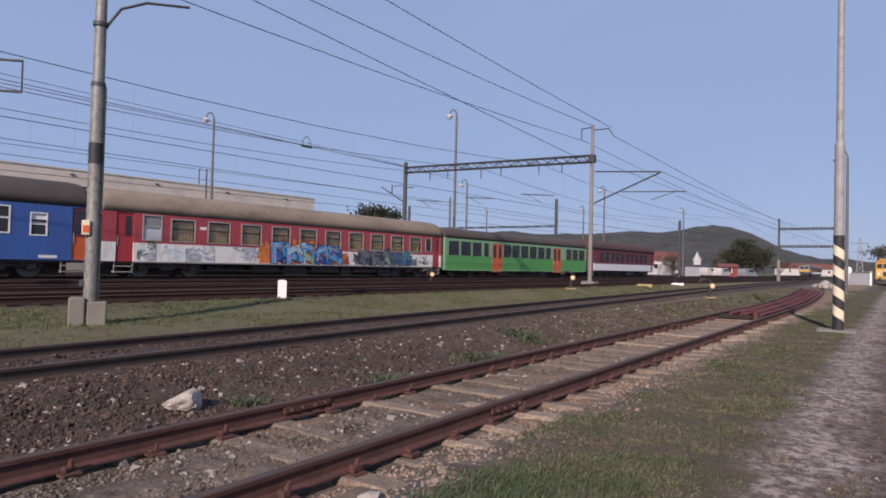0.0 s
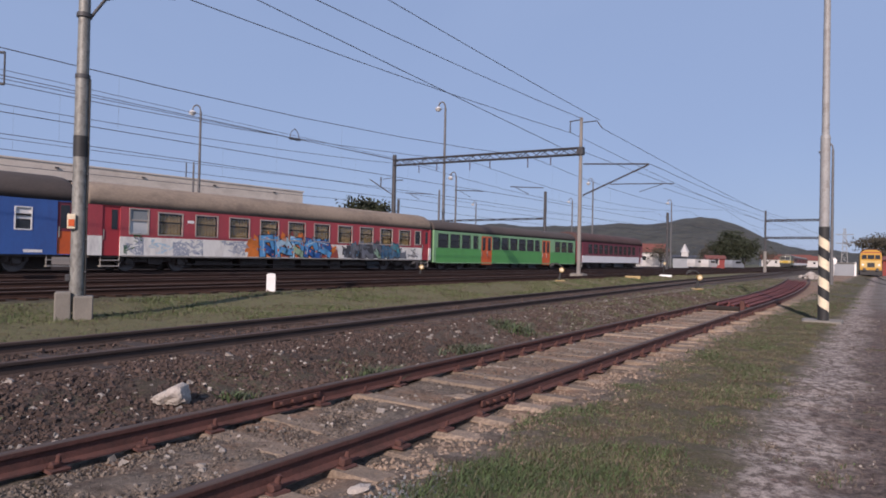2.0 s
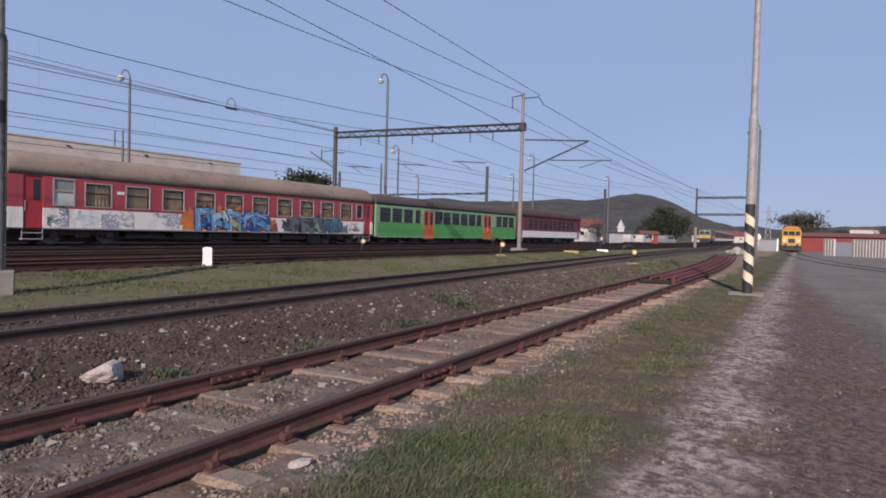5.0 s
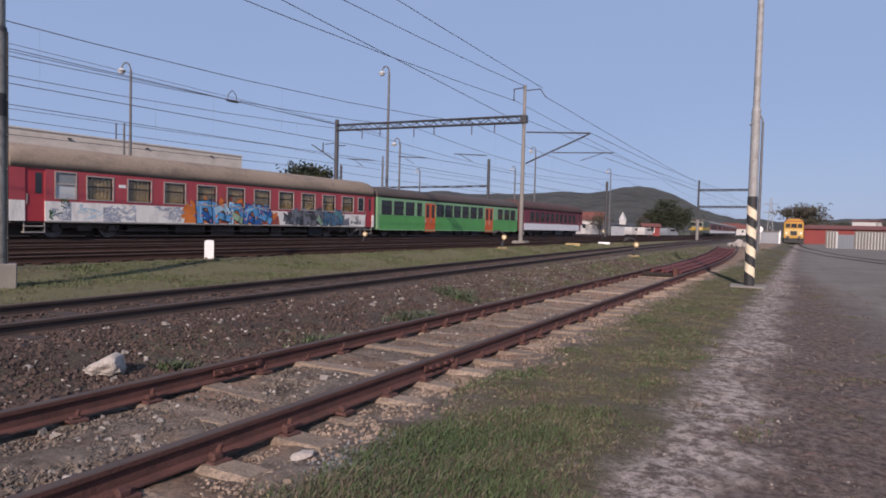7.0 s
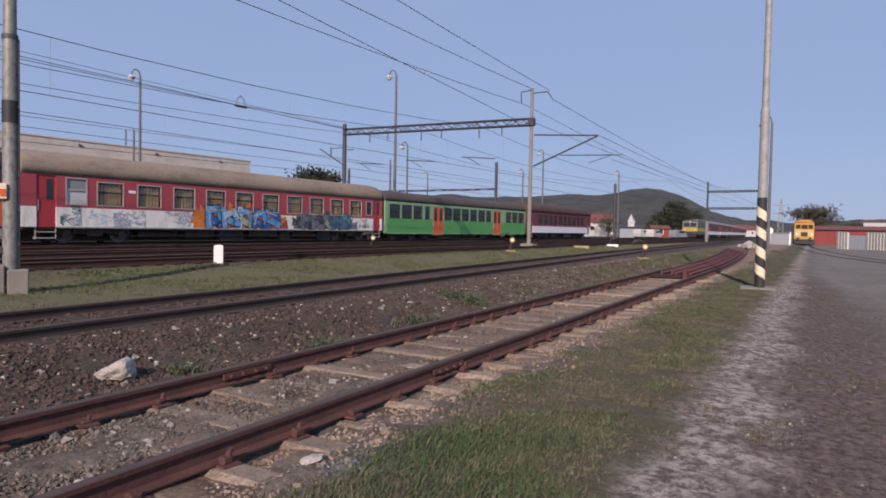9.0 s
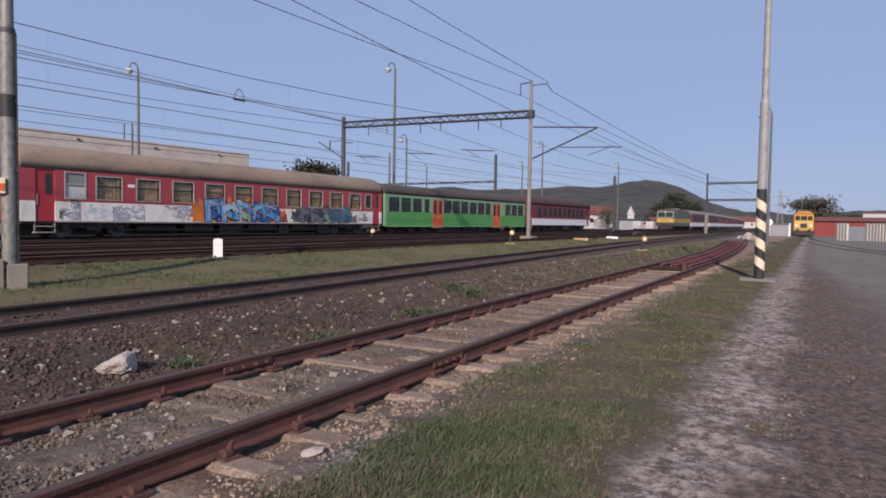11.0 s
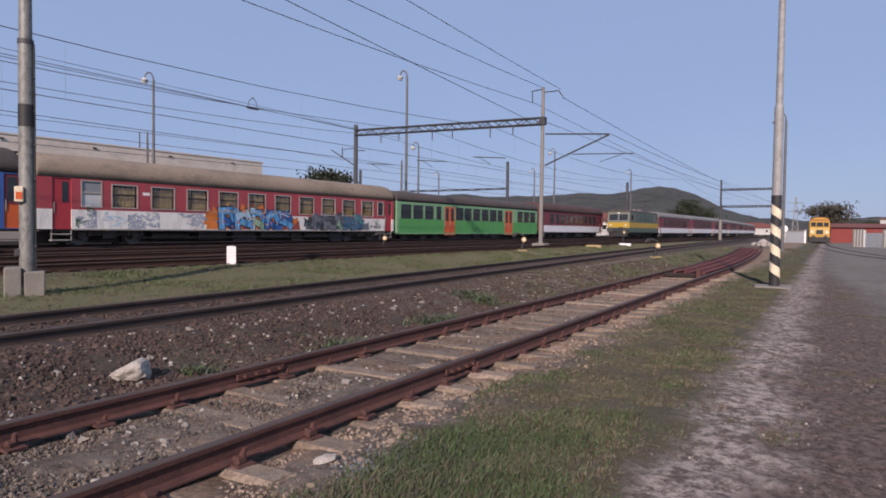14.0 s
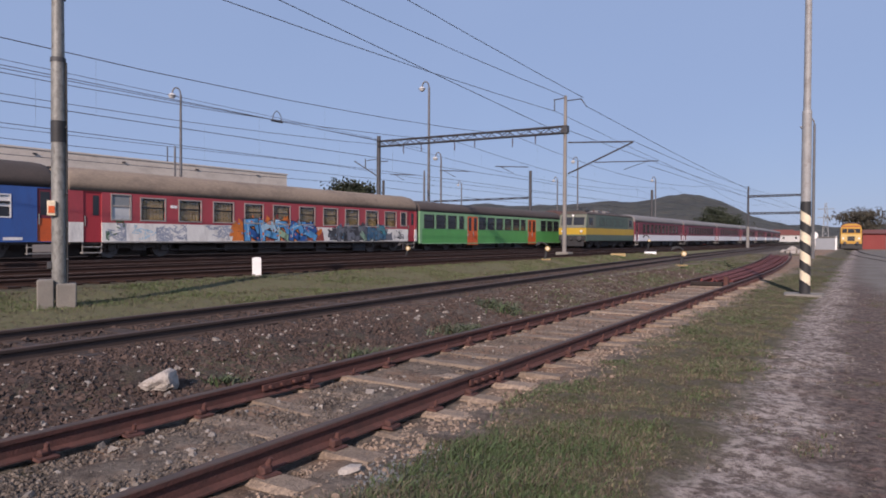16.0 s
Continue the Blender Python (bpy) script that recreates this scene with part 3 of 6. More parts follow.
def door(car, y0, y1, z0, z1, half, m, slit=True, leaf_in=0.05):
    d = part("door", box(half - leaf_in - 0.03, half - leaf_in + 0.012, y0, y1, z0, z1), m, car)
    if slit:
        w = (y1 - y0)
        part("pane", box(half - leaf_in + 0.012, half - leaf_in + 0.02, y0 + w * 0.24, y1 - w * 0.24, z0 + (z1 - z0) * 0.5, z1 - 0.12, 0.0), M_DARKGLASS, d)
    part("handle", box(half - leaf_in + 0.012, half - leaf_in + 0.045, y0 + 0.06, y0 + 0.10, z0 + 0.7, z0 + 1.15), M_STEP, d)
    return d


GRAFFITI = [mat("graffiti_" + n, c, 0.5, 0, 0.25, 2, 30, 0.03) for n, c in (
    ("orange", (0.66, 0.19, 0.035)), ("sky_blue", (0.10, 0.33, 0.60)), ("deep_blue", (0.03, 0.11, 0.33)), ("black", (0.02, 0.02, 0.03)), ("pale_blue", (0.42, 0.62, 0.72)),
    ("grey", (0.17, 0.18, 0.20)), ("slate_blue", (0.07, 0.17, 0.26)), ("dark_grey", (0.06, 0.06, 0.065)), ("dull_red", (0.30, 0.07, 0.05)), ("scrawl", (0.36, 0.39, 0.45)), ("pale_green", (0.30, 0.45, 0.30)), ("dark_green", (0.03, 0.11, 0.04)), ("teal", (0.06, 0.26, 0.30)))]


def blob(bm, y, z, ry, rz, mi, x, rnd, n=11, spike=0.35):
    vs = []
    turn = rnd.uniform(0, 6.3)
    for i in range(n):
        a = turn + 2 * math.pi * i / n
        k = 1 + rnd.uniform(-spike, spike)
        vs.append(bm.verts.new((x, y + ry * k * math.cos(a), z + rz * k * math.sin(a))))
    f = bm.faces.new(vs)
    f.material_index = mi
    if f.normal.x < 0:
        f.normal_flip()


def stroke(bm, pts, w, mi, x):
    for (y0, z0), (y1, z1) in zip(pts, pts[1:]):
        d = Vector((y1 - y0, z1 - z0))
        if d.length < 1e-4:
            continue
        p = Vector((-d.y, d.x)).normalized() * w / 2
        e = d.normalized() * w * 0.3
        bm.faces.new([bm.verts.new((x, y, z)) for y, z in ((y0 - e.x + p.x, z0 - e.y + p.y), (y0 - e.x - p.x, z0 - e.y - p.y), (y1 + e.x - p.x, z1 + e.y - p.y), (y1 + e.x + p.x, z1 + e.y + p.y))]).material_index = mi


def flames(bm, rnd, y0, y1, z0, z1, mats, x, n=34):
    """Pointed tongues of spray paint leaning outwards, the lower parts overlapping."""
    for i in range(n):
        k = (i + 0.5) / n
        y = y0 + (y1 - y0) * k
        h = (z1 - z0) * (0.45 + 0.55 * math.sin(math.pi * min(1, k * 1.15 + 0.05)) ** 0.6) * rnd.uniform(0.72, 1.08)
        w = (y1 - y0) / n * rnd.uniform(1.3, 2.2)
        tip = y + (k - 0.4) * 0.5 + rnd.uniform(-0.15, 0.15)
        zb = z0 + (0.0 if i % 2 else h * 0.25)
        f = bm.faces.new([bm.verts.new((x + 0.00004 * i, a, b)) for a, b in ((y - w, zb), (y + w, zb), (y + w * 0.75, zb + h * 0.5), (tip, z0 + h), (y - w * 0.7, zb + h * 0.45))])
        f.material_index = rnd.choice(mats)


def fat_letter(bm, rnd, y, z0, w, h, edge, fills, shade, x):
    """One bulging abstract shape of thick joined strokes, edged dark, with a lighter gloss."""
    top, low = z0 + h, z0
    a = [(y, low), (y + rnd.uniform(-0.1, 0.15) * w, top)]
    b = [(y, low + h * rnd.uniform(0.5, 0.95)), (y + w * 0.55, low + h * rnd.uniform(0.75, 1.0)), (y + w * 0.8, low + h * rnd.uniform(0.35, 0.6))]
    c = [(y + w * rnd.uniform(0.05, 0.3), low + h * rnd.uniform(0.3, 0.5)), (y + w * 0.6, low + h * rnd.uniform(0.0, 0.25)), (y + w * rnd.uniform(0.75, 1.0), low + h * rnd.uniform(-0.05, 0.2))]
    t = w * rnd.uniform(0.30, 0.38)
    for pts in (a, b, c):
        stroke(bm, pts, t + 0.13, edge, x)
    for k, pts in enumerate((a, b, c)):
        stroke(bm, pts, t, fills[k % len(fills)], x + 0.0008 + 0.0002 * k)
    for pts in (a, b):
        (ya, za), (yb, zb) = pts[0], pts[1]
        stroke(bm, [(ya + t * 0.18, za + 0.1), (yb + t * 0.18, zb - 0.08)], 0.055, shade, x + 0.002)


def graffiti(car, half, seed, back, y0, y1, z0, z1, letters, fills, edge, shade):
    """Sprayed abstract piece: tongues of colour behind a row of thick edged shapes, a few millimetres proud of the paint."""
    rnd = random.Random(seed)
    bm = bmesh.new()
    flames(bm, rnd, y0, y1, z0, z1, back, half + 0.003)
    span = (y1 - y0) * 0.80 / letters
    for i in range(letters):
        fat_letter(bm, rnd, y0 + (y1 - y0) * 0.14 + span * i, z0 + 0.08 + rnd.uniform(0, 0.05), span * 1.0, (z1 - z0) * rnd.uniform(0.52, 0.68), edge, fills[i % len(fills)], shade, half + 0.0055 + 0.0026 * (i % 2))
    for i in range(70):
        y = y0 + (y1 - y0) * rnd.random()
        blob(bm, y, z0 + rnd.uniform(0.03, 0.8) * (z1 - z0), rnd.uniform(0.03, 0.09), rnd.uniform(0.03, 0.1), rnd.choice(back + fills[rnd.randrange(len(fills))]), half + 0.0118, rnd, 7, 0.5)
    part("graffiti", bm, GRAFFITI, car, "sprayed abstract graffiti")


def scrawl(car, half, seed, y0, y1, z0, z1, mi=9, w=0.035, n=9):
    rnd = random.Random(seed)
    bm = bmesh.new()
    for i in range(n):
        y, z = rnd.uniform(y0, y1), rnd.uniform(z0, z1)
        pts = [(y, z)]
        for k in range(4):
            y, z = min(y1, max(y0, y + rnd.uniform(-0.35, 0.35))), min(z1, max(z0, z + rnd.uniform(-0.22, 0.22)))
            pts.append((y, z))
        stroke(bm, pts, w, mi, half + 0.004 + 0.0002 * i)
    part("graffiti_scrawl", bm, GRAFFITI, car, "faded grey scrawl")


def car_at(name, s0, label, d=30.2, group="parked passenger cars"):
    return thing(name, label, "railway car", group, at=pose(*train_at(s0, d, RAIL_Z), 0, 0, -T_LEAN))


def red_car():
    L, H = 24.6, 1.41
    car = car_at("passenger_car", 13.25, "faded red and white passenger car with tan roof and graffiti")
    ys = [3.85 + 1.967 * i for i in range(10)]
    ops = [(y - 0.6, y + 0.6, 1.75, 2.76) for y in ys] + [(1.87, 2.72, 1.75, 2.85), (22.72, 23.32, 1.85, 2.76)]
    ops += [(0.62, 1.42, 0.72, 2.93), (23.55, 24.35, 0.72, 2.93)]
    car_shell(car, L, H, 0.72, 2.96, 4.06, ops, [(0.72, 1.585, M_BAND), (1.585, 2.96, M_RED)], M_ROOF_TAN)
    for y in ys:
        car_window(car, y, 1.2, 1.75, 2.76, H, "curtain")
    car_window(car, 2.295, 0.85, 1.75, 2.85, H, "frost")
    car_window(car, 23.02, 0.6, 1.85, 2.76, H, "dark")
    for y0 in (0.62, 23.55):
        d = door(car, y0, y0 + 0.8, 0.72, 2.93, H, M_DOOR_RED, slit=False)
        part("pane", box(H - 0.035, H - 0.028, y0 + 0.42, y0 + 0.68, 1.9, 2.78), M_DARKGLASS, d)
        steps(car, y0, y0 + 0.8, H)
    for y in (5.0,):
        part("sign_plate", box(H, H + 0.008, y - 0.26 + 0.0, y + 0.1, 2.36, 2.5), M_WHITE, car, "small white plate")
    graffiti(car, H, 5, (0, 0, 0, 8), 8.4, 14.9, 0.76, 2.32, 5, ((1, 1, 2), (1, 4, 1), (4, 1, 10), (2, 1, 2), (1, 2, 1)), 3, 4)
    graffiti(car, H, 9, (5, 5, 7), 15.6, 21.5, 0.78, 2.05, 5, ((5, 5, 7), (5, 7, 5), (7, 5, 10), (6, 6, 6), (6, 12, 6)), 7, 5)
    scrawl(car, H, 3, 1.6, 2.5, 0.8, 1.55, 9, 0.05, 12)
    scrawl(car, H, 33, 1.62, 2.45, 0.8, 1.75, 11, 0.045, 6)
    scrawl(car, H, 4, 4.0, 5.6, 0.78, 1.54, 9, 0.04, 26)
    scrawl(car, H, 6, 6.7, 8.5, 0.85, 1.54, 9, 0.045, 16)
    scrawl(car, H, 14, 2.8, 4.0, 0.85, 1.5, 4, 0.03, 8)
    scrawl(car, H, 15, 21.6, 23.0, 0.9, 1.5, 7, 0.04, 7)
    roof_vents(car, [1.9 + 4.2 * i for i in range(6)], H, 3.72)
    part("lower_edge", box(H - 0.05, H + 0.014, 1.5, 23.5, 0.68, 0.74), M_STEP, car)
    underframe(car, L, 2)
    bogie(car, 3.3)
    bogie(car, L - 3.3)
    return car


def blue_car():
    L, H = 24.5, 1.41
    car = car_at("passenger_car", 12.68 - L, "blue passenger car with orange doors and a sooty roof")
    ys = [20.9 - 1.95 * i for i in range(9)]
    ops = [(y - 0.6, y + 0.6, 1.8, 2.8) for y in ys] + [(23.85, 24.42, 0.75, 2.95), (22.3, 22.85, 1.75, 2.6)]
    car_shell(car, L, H, 0.72, 3.0, 4.12, ops, [(0.72, 3.0, M_BLUE)], M_ROOF_DARK)
    for y in ys:
        car_window(car, y, 1.2, 1.8, 2.8, H, "pale")
    w = part("window", ring_mesh(22.3, 22.85, 1.75, 2.6, 0.05, H - 0.04, H + 0.018), M_WHITE, car)
    part("pane", box(H - 0.05, H - 0.03, 22.3, 22.85, 1.75, 2.1), M_DARKGLASS, w)
    part("pane", box(H - 0.05, H - 0.03, 22.3, 22.85, 2.14, 2.6), M_WHITE, w, "white painted upper pane")
    part("sash_bar", box(H - 0.03, H + 0.01, 22.3, 22.85, 2.28, 2.36), M_BLACK, w)
    leaf = door(car, 23.85, 24.42, 0.75, 2.95, H, M_ORANGE, slit=False)
    part("upper_leaf", box(H - 0.038, H - 0.03, 23.86, 24.41, 1.72, 2.94), M_DARKRED, leaf, "dark red upper half of the door")
    part("pane", box(H - 0.03, H - 0.022, 23.98, 24.34, 1.85, 2.82), M_DARKGLASS, leaf)
    steps(car, 23.5, 24.42, H)
    part("number_panel", box(H, H + 0.006, 22.6, 23.3, 0.8, 0.92), M_WHITE, car, "white lettering panel")
    roof_vents(car, [2.0 + 4.2 * i for i in range(6)], H, 3.76)
    underframe(car, L, 8)
    bogie(car, 3.3)
    bogie(car, L - 3.3)
    return car


def green_car():
    L, H = 25.1, 1.41
    car = car_at("railbus_trailer", 38.2, "leaf green railbus trailer with orange folding doors")
    o = 38.2
    wins = [(39.4, 1.2), (41.0, 1.2), (42.55, 1.1), (43.95, 0.6), (47.2, 1.1), (48.7, 1.15), (50.2, 1.15), (51.75, 1.15), (53.3, 1.15), (54.7, 0.85), (59.1, 1.1), (60.6, 1.15), (62.1, 1.15)]
    wins = [(s - o, w) for s, w in wins]
    doors = [(6.62, 8.27), (17.5, 19.2)]
    ops = [(y - w / 2, y + w / 2, 1.74, 2.70) for y, w in wins] + [(a, b, 0.55, 2.78) for a, b in doors]
    car_shell(car, L, H, 0.55, 2.96, 3.8, ops, [(0.55, 1.66, M_GREEN), (1.66, 2.96, M_GREEN_PALE)], M_ROOF_DARK)
    for y, w in wins:
        car_window(car, y, w, 1.74, 2.70, H, "plain")
    for a, b in doors:
        m = (a + b) / 2
        for p, q in ((a, m - 0.01), (m + 0.01, b)):
            door(car, p, q, 0.4, 2.78, H, M_ORANGE, leaf_in=0.02)
    part("lower_edge", box(H - 0.05, H + 0.012, 0.3, L - 0.3, 0.5, 0.57), M_GREEN_PALE, car)
    part("end_post", box(H - 0.06, H + 0.012, 0.0, 0.3, 0.55, 2.97), M_GREEN_PALE, car)
    underframe(car, L, 31)
    bogie(car, 3.0)
    bogie(car, L - 3.0)
    return car


def coach(name, s0, label, L, upper, lower, roof, group, n, bright=True, roof_z=4.05, split=1.45, d=30.2):
    """A plain coach: two-tone sides, a row of dark windows, end doors."""
    H = 1.41
    car = car_at(name, s0, label, d, group)
    span = (L - 5.2) / n
    ys = [2.6 + span * (i + 0.5) for i in range(n)]
    w = min(1.2, span * 0.62)
    ops = [(y - w / 2, y + w / 2, 1.75, 2.7) for y in ys] + [(0.5, 1.3, 0.75, 2.9), (L - 1.3, L - 0.5, 0.75, 2.9)]
    car_shell(car, L, H, 0.7, 2.96, roof_z, ops, [(0.7, split, lower), (split, 2.96, upper)], roof)
    for y in ys:
        car_window(car, y, w, 1.75, 2.7, H, "plain")
    for y0 in (0.5, L - 1.3):
        door(car, y0, y0 + 0.8, 0.75, 2.9, H, upper)
        steps(car, y0, y0 + 0.8, H)
    underframe(car, L, n + int(L))
    bogie(car, 3.2)
    bogie(car, L - 3.2)
    return car


blue_car()
red_car()
green_car()
coach("passenger_car", 63.9, "dark red passenger car with a white lower band", 20.6, M_DARKRED, M_BAND_CLEAN, M_ROOF_BROWN, "parked passenger cars", 10)


# ---- the train that runs in ----
def on_track(s_front, length, d=25.8):
    """The pose of a vehicle whose front end is at s_front, on the curve of its track."""
    sa, sb = s_front + 3.0, s_front + length - 3.0
    a, b = (train_at(q, d + train_bend(q), RAIL_Z) for q in (sa, sb))
    t = (b - a).normalized()
    o = a - t * 3.0
    return pose(o.x, o.y, o.z, 0, 0, math.degrees(math.atan2(-t.x, t.y)))


def electric_loco():
    """Box-shaped electric locomotive; its front end lies at y = 0, the nearer side towards +x."""
    L, H = 14.4, 1.45
    car = thing("electric_locomotive", "bottle green electric locomotive with a yellow band, running", "locomotive")
    def hull(za, zb, rake_a, rake_b, m, name, half=H):
        bm = bmesh.new()
        add_prism(bm, [(rake_a, za), (L - rake_a, za), (L - rake_b, zb), (rake_b, zb)], "x", -half, half)
        return part(name, bm, m, car)
    hull(0.75, 1.36, 0.12, 0.08, M_LOCO_GREEN, "lower_body")
    hull(1.36, 2.02, 0.08, 0.04, M_YELLOW, "yellow_band", H + 0.003)
    cab = hull(2.02, 3.35, 0.04, 0.34, M_LOCO_GREEN, "upper_body")
    part("roof", roof_mesh(H - 0.05, 3.35, 3.72, 0.4, L - 0.4), M_ROOF_DARK, car)
    for y0, y1, k in ((0.0, 2.55, 1), (L - 2.55, L, -1)):
        face = part("cab_panel", box(H + 0.002, H + 0.012, y0 + 0.38, y1 - 0.38 if k < 0 else y1, 2.06, 3.3), M_CAB_PALE, car, "pale cab side")
        part("window", box(H + 0.012, H + 0.02, y0 + 0.75, y0 + 1.75, 2.3, 3.05), M_DARKGLASS, face)
        front = bmesh.new()
        y = 0.0 if k > 0 else L
        # windscreen panes follow the rake of the front
        for x0, x1 in ((-1.2, -0.08), (0.08, 1.2)):
            vs = [front.verts.new((x, y + k * (0.04 + 0.30 * (z - 2.02) / 1.33) - k * 0.02, z)) for x, z in ((x0, 2.3), (x1, 2.3), (x1, 3.08), (x0, 3.08))]
            front.faces.new(vs)
        scr = part("windscreen", front, M_DARKGLASS, car)
        bm = bmesh.new()
        vs = [bm.verts.new((x, y + k * (0.04 + 0.30 * (z - 2.02) / 1.33) - k * 0.012, z)) for x, z in ((-1.38, 2.05), (1.38, 2.05), (1.38, 3.32), (-1.38, 3.32))]
        bm.faces.new(vs)
        part("cab_front", bm, M_CAB_PALE, car, "pale cab front")
        for x in (-1.0, 1.0):
            part("headlamp", tube((x, y - k * 0.02, 1.68), (x, y - k * 0.1, 1.68), 0.13, n=14), glow("headlamp_glass", (0.6, 0.57, 0.48), 0.0), car)
        part("top_lamp", tube((0, y + k * 0.26, 3.25), (0, y + k * 0.2, 3.25), 0.11, n=12), M_WHITE, car)
        part("snow_plough", box(-1.2, 1.2, min(y, y + k * 0.15), max(y, y + k * 0.15), 0.2, 0.85, 0.03), M_BELLOWS, car)
        part("buffer_beam", box(-1.4, 1.4, min(y - k * 0.05, y + k * 0.1), max(y - k * 0.05, y + k * 0.1), 0.85, 1.25), M_BELLOWS, car)
    for i in range(4):
        y = 3.6 + 1.9 * i
        g = part("grille", ring_mesh(y, y + 1.3, 2.35, 3.05, 0.04, H, H + 0.02), M_STEEL_DARK, car)
        bm = bmesh.new()
        for j in range(7):
            add_box(bm, H, H + 0.014, y, y + 1.3, 2.37 + 0.1 * j, 2.42 + 0.1 * j)
        part("slat", bm, M_LOCO_GREEN, g)
    # pantographs: front one folded, rear one raised
    for y, up in ((2.6, 0.35), (L - 3.6, 1.35)):
        p = part("pantograph", box(-0.6, 0.6, y - 0.7, y + 0.7, 3.74, 3.8), M_STEEL_DARK, car)
        bm = bmesh.new()
        for x in (-0.5, 0.5):
            add_tube(bm, (x, y - 0.6, 3.8), (x * 0.8, y + 0.9, 3.8 + up * 0.5), 0.025, n=6)
            add_tube(bm, (x * 0.8, y + 0.9, 3.8 + up * 0.5), (x * 0.6, y - 0.2, 3.8 + up), 0.02, n=6)
        part("arm", bm, M_STEEL_DARK, p)
        part("contact_strip", box(-0.85, 0.85, y - 0.35, y - 0.05, 3.8 + up, 3.84 + up), M_STEEL_DARK, p)
    for y in (5.0, 7.2):
        part("roof_box", box(-0.7, 0.7, y, y + 1.3, 3.68, 3.9, 0.04), M_ROOF_GREY, car)
    for y in (4.6, 6.7, 8.9):
        part("insulator", tube((0.4, y, 3.66), (0.4, y, 4.0), 0.08, n=8), M_ROOF_BROWN, car)
    underframe(car, L, 77)
    bogie(car, 3.6, 0.6)
    bogie(car, L - 3.6, 0.6)
    return car


LOCO_LEN, CAR_LEN, GAP = 14.4, 21.4, 0.5
running_loco = electric_loco()
first = coach("passenger_coach", 0, "red and white passenger coach with a grey roof, running", CAR_LEN, M_DARKRED, M_BAND_CLEAN, M_ROOF_GREY, "coaches of the running train", 10, roof_z=3.85)
running_cars = [first] + [copy_thing(first, Matrix()) for _ in range(7)]

FRONT = [(0.0, 232.0), (2.0, 210.5), (4.0, 188.8), (5.2, 175.8), (6.2, 165.3), (7.3, 154.0), (8.5, 141.8), (9.2, 134.6), (10.2, 123.9), (11.3, 112.0), (12.0, 104.1), (13.0, 92.9), (14.0, 81.7), (15.0, 70.6), (16.0, 59.4)]


def motions():
    walk(running_loco, [(t, on_track(s, LOCO_LEN)) for t, s in FRONT])
    for i, car in enumerate(running_cars):
        off = LOCO_LEN + GAP + i * (CAR_LEN + GAP)
        walk(car, [(t, on_track(s + off, CAR_LEN)) for t, s in FRONT])


# ---- line-side: masts, portals, wires, lamps, signals ----
M_MAST = mat("pale_concrete_mast", (0.22, 0.205, 0.185), 0.85, 0, 0.18, 1.5, 30, 0.1, (0.24, 0.22, 0.2), 0.5)
M_LAMP = mat("lamp_head_enamel", (0.62, 0.62, 0.6), 0.4, 0.1, 0.1, 3, 20, 0.02)
M_SIG_YELLOW = mat("signal_yellow", (0.36, 0.25, 0.10), 0.6, 0, 0.15, 4, 30, 0.05, (0.3, 0.22, 0.1), 0.4)
M_RUSTRED = mat("red_oxide_paint", (0.30, 0.055, 0.04), 0.7, 0, 0.2, 1.5, 30, 0.1, (0.16, 0.05, 0.04), 0.5)


def polar(az, r, z=None):
    """A place by its bearing from +Y, to the right, and its distance from the viewpoint's foot."""
    a = radians(az)
    x, y = r * math.sin(a), r * math.cos(a)
    return Vector((x, y, ground_z(x, y) if z is None else z))


def left_pole():
    """Steel tube pole stepped in two diameters, between two concrete blocks."""
    p = polar(-64.2, 14.05)
    root = thing("lineside_pole", "weathered grey steel pole with black band on concrete blocks", "pole", at=pose(*p, 0, 0, 64.2))
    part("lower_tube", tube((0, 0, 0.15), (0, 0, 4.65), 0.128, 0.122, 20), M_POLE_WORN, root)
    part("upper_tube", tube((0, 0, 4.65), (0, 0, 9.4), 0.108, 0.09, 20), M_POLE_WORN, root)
    part("collar", tube((0, 0, 4.6), (0, 0, 4.68), 0.132, 0.13, 20), M_STEEL_DARK, root)
    part("painted_band", tube((0, 0, 3.1), (0, 0, 3.5), 0.131, 0.1305, 20), M_BLACK, root, "black painted band")
    part("clamp", tube((0, 0, 5.78), (0, 0, 5.86), 0.135, 0.135, 16), M_STEEL_DARK, root)
    bm = bmesh.new()
    add_tube(bm, (0.1, 0, 5.8), (0.34, 0, 6.2), 0.028, n=8)
    add_tube(bm, (0.34, 0, 6.2), (0.8, 0, 6.42), 0.028, n=8)
    add_tube(bm, (0.8, 0, 6.42), (1.6, 0, 6.5), 0.028, n=8)
    part("bracket_arm", bm, M_STEEL_DARK, root)
    b = part("junction_box", box(-0.19, -0.05, -0.17, -0.06, 1.72, 2.0, 0.01), M_CREAM, root, "small pale junction box")
    part("box_lid", box(-0.17, -0.07, -0.18, -0.17, 1.77, 1.9), M_ORANGE, b)
    part("cable_box", box(-0.2, -0.1, -0.06, 0.06, 0.72, 0.86, 0.02), M_STEEL_DARK, root)
    for i in range(6):
        z = 0.9 + 0.62 * i
        part("cable_clip", tube((0.11, -0.06, z), (0.145, -0.06, z), 0.03, n=6), M_STEEL_DARK, root)
    bm = bmesh.new()
    add_tube(bm, (0.135, -0.05, 0.3), (0.13, -0.05, 4.6), 0.018, n=6)
    part("cable", bm, M_BLACK, root)
    for x0, x1, z in ((-0.36, -0.09, 0.53), (-0.06, 0.28, 0.45)):
        bm = box(x0, x1, -0.2, 0.2, -0.3, z, 0.02)
        for v in bm.verts:
            v.co += Vector((noise.noise(v.co * 5), noise.noise(v.co * 5 + Vector((3, 0, 0))), 0)) * 0.018
        part("footing_block", bm, M_CONCRETE, root, "chipped concrete footing block")


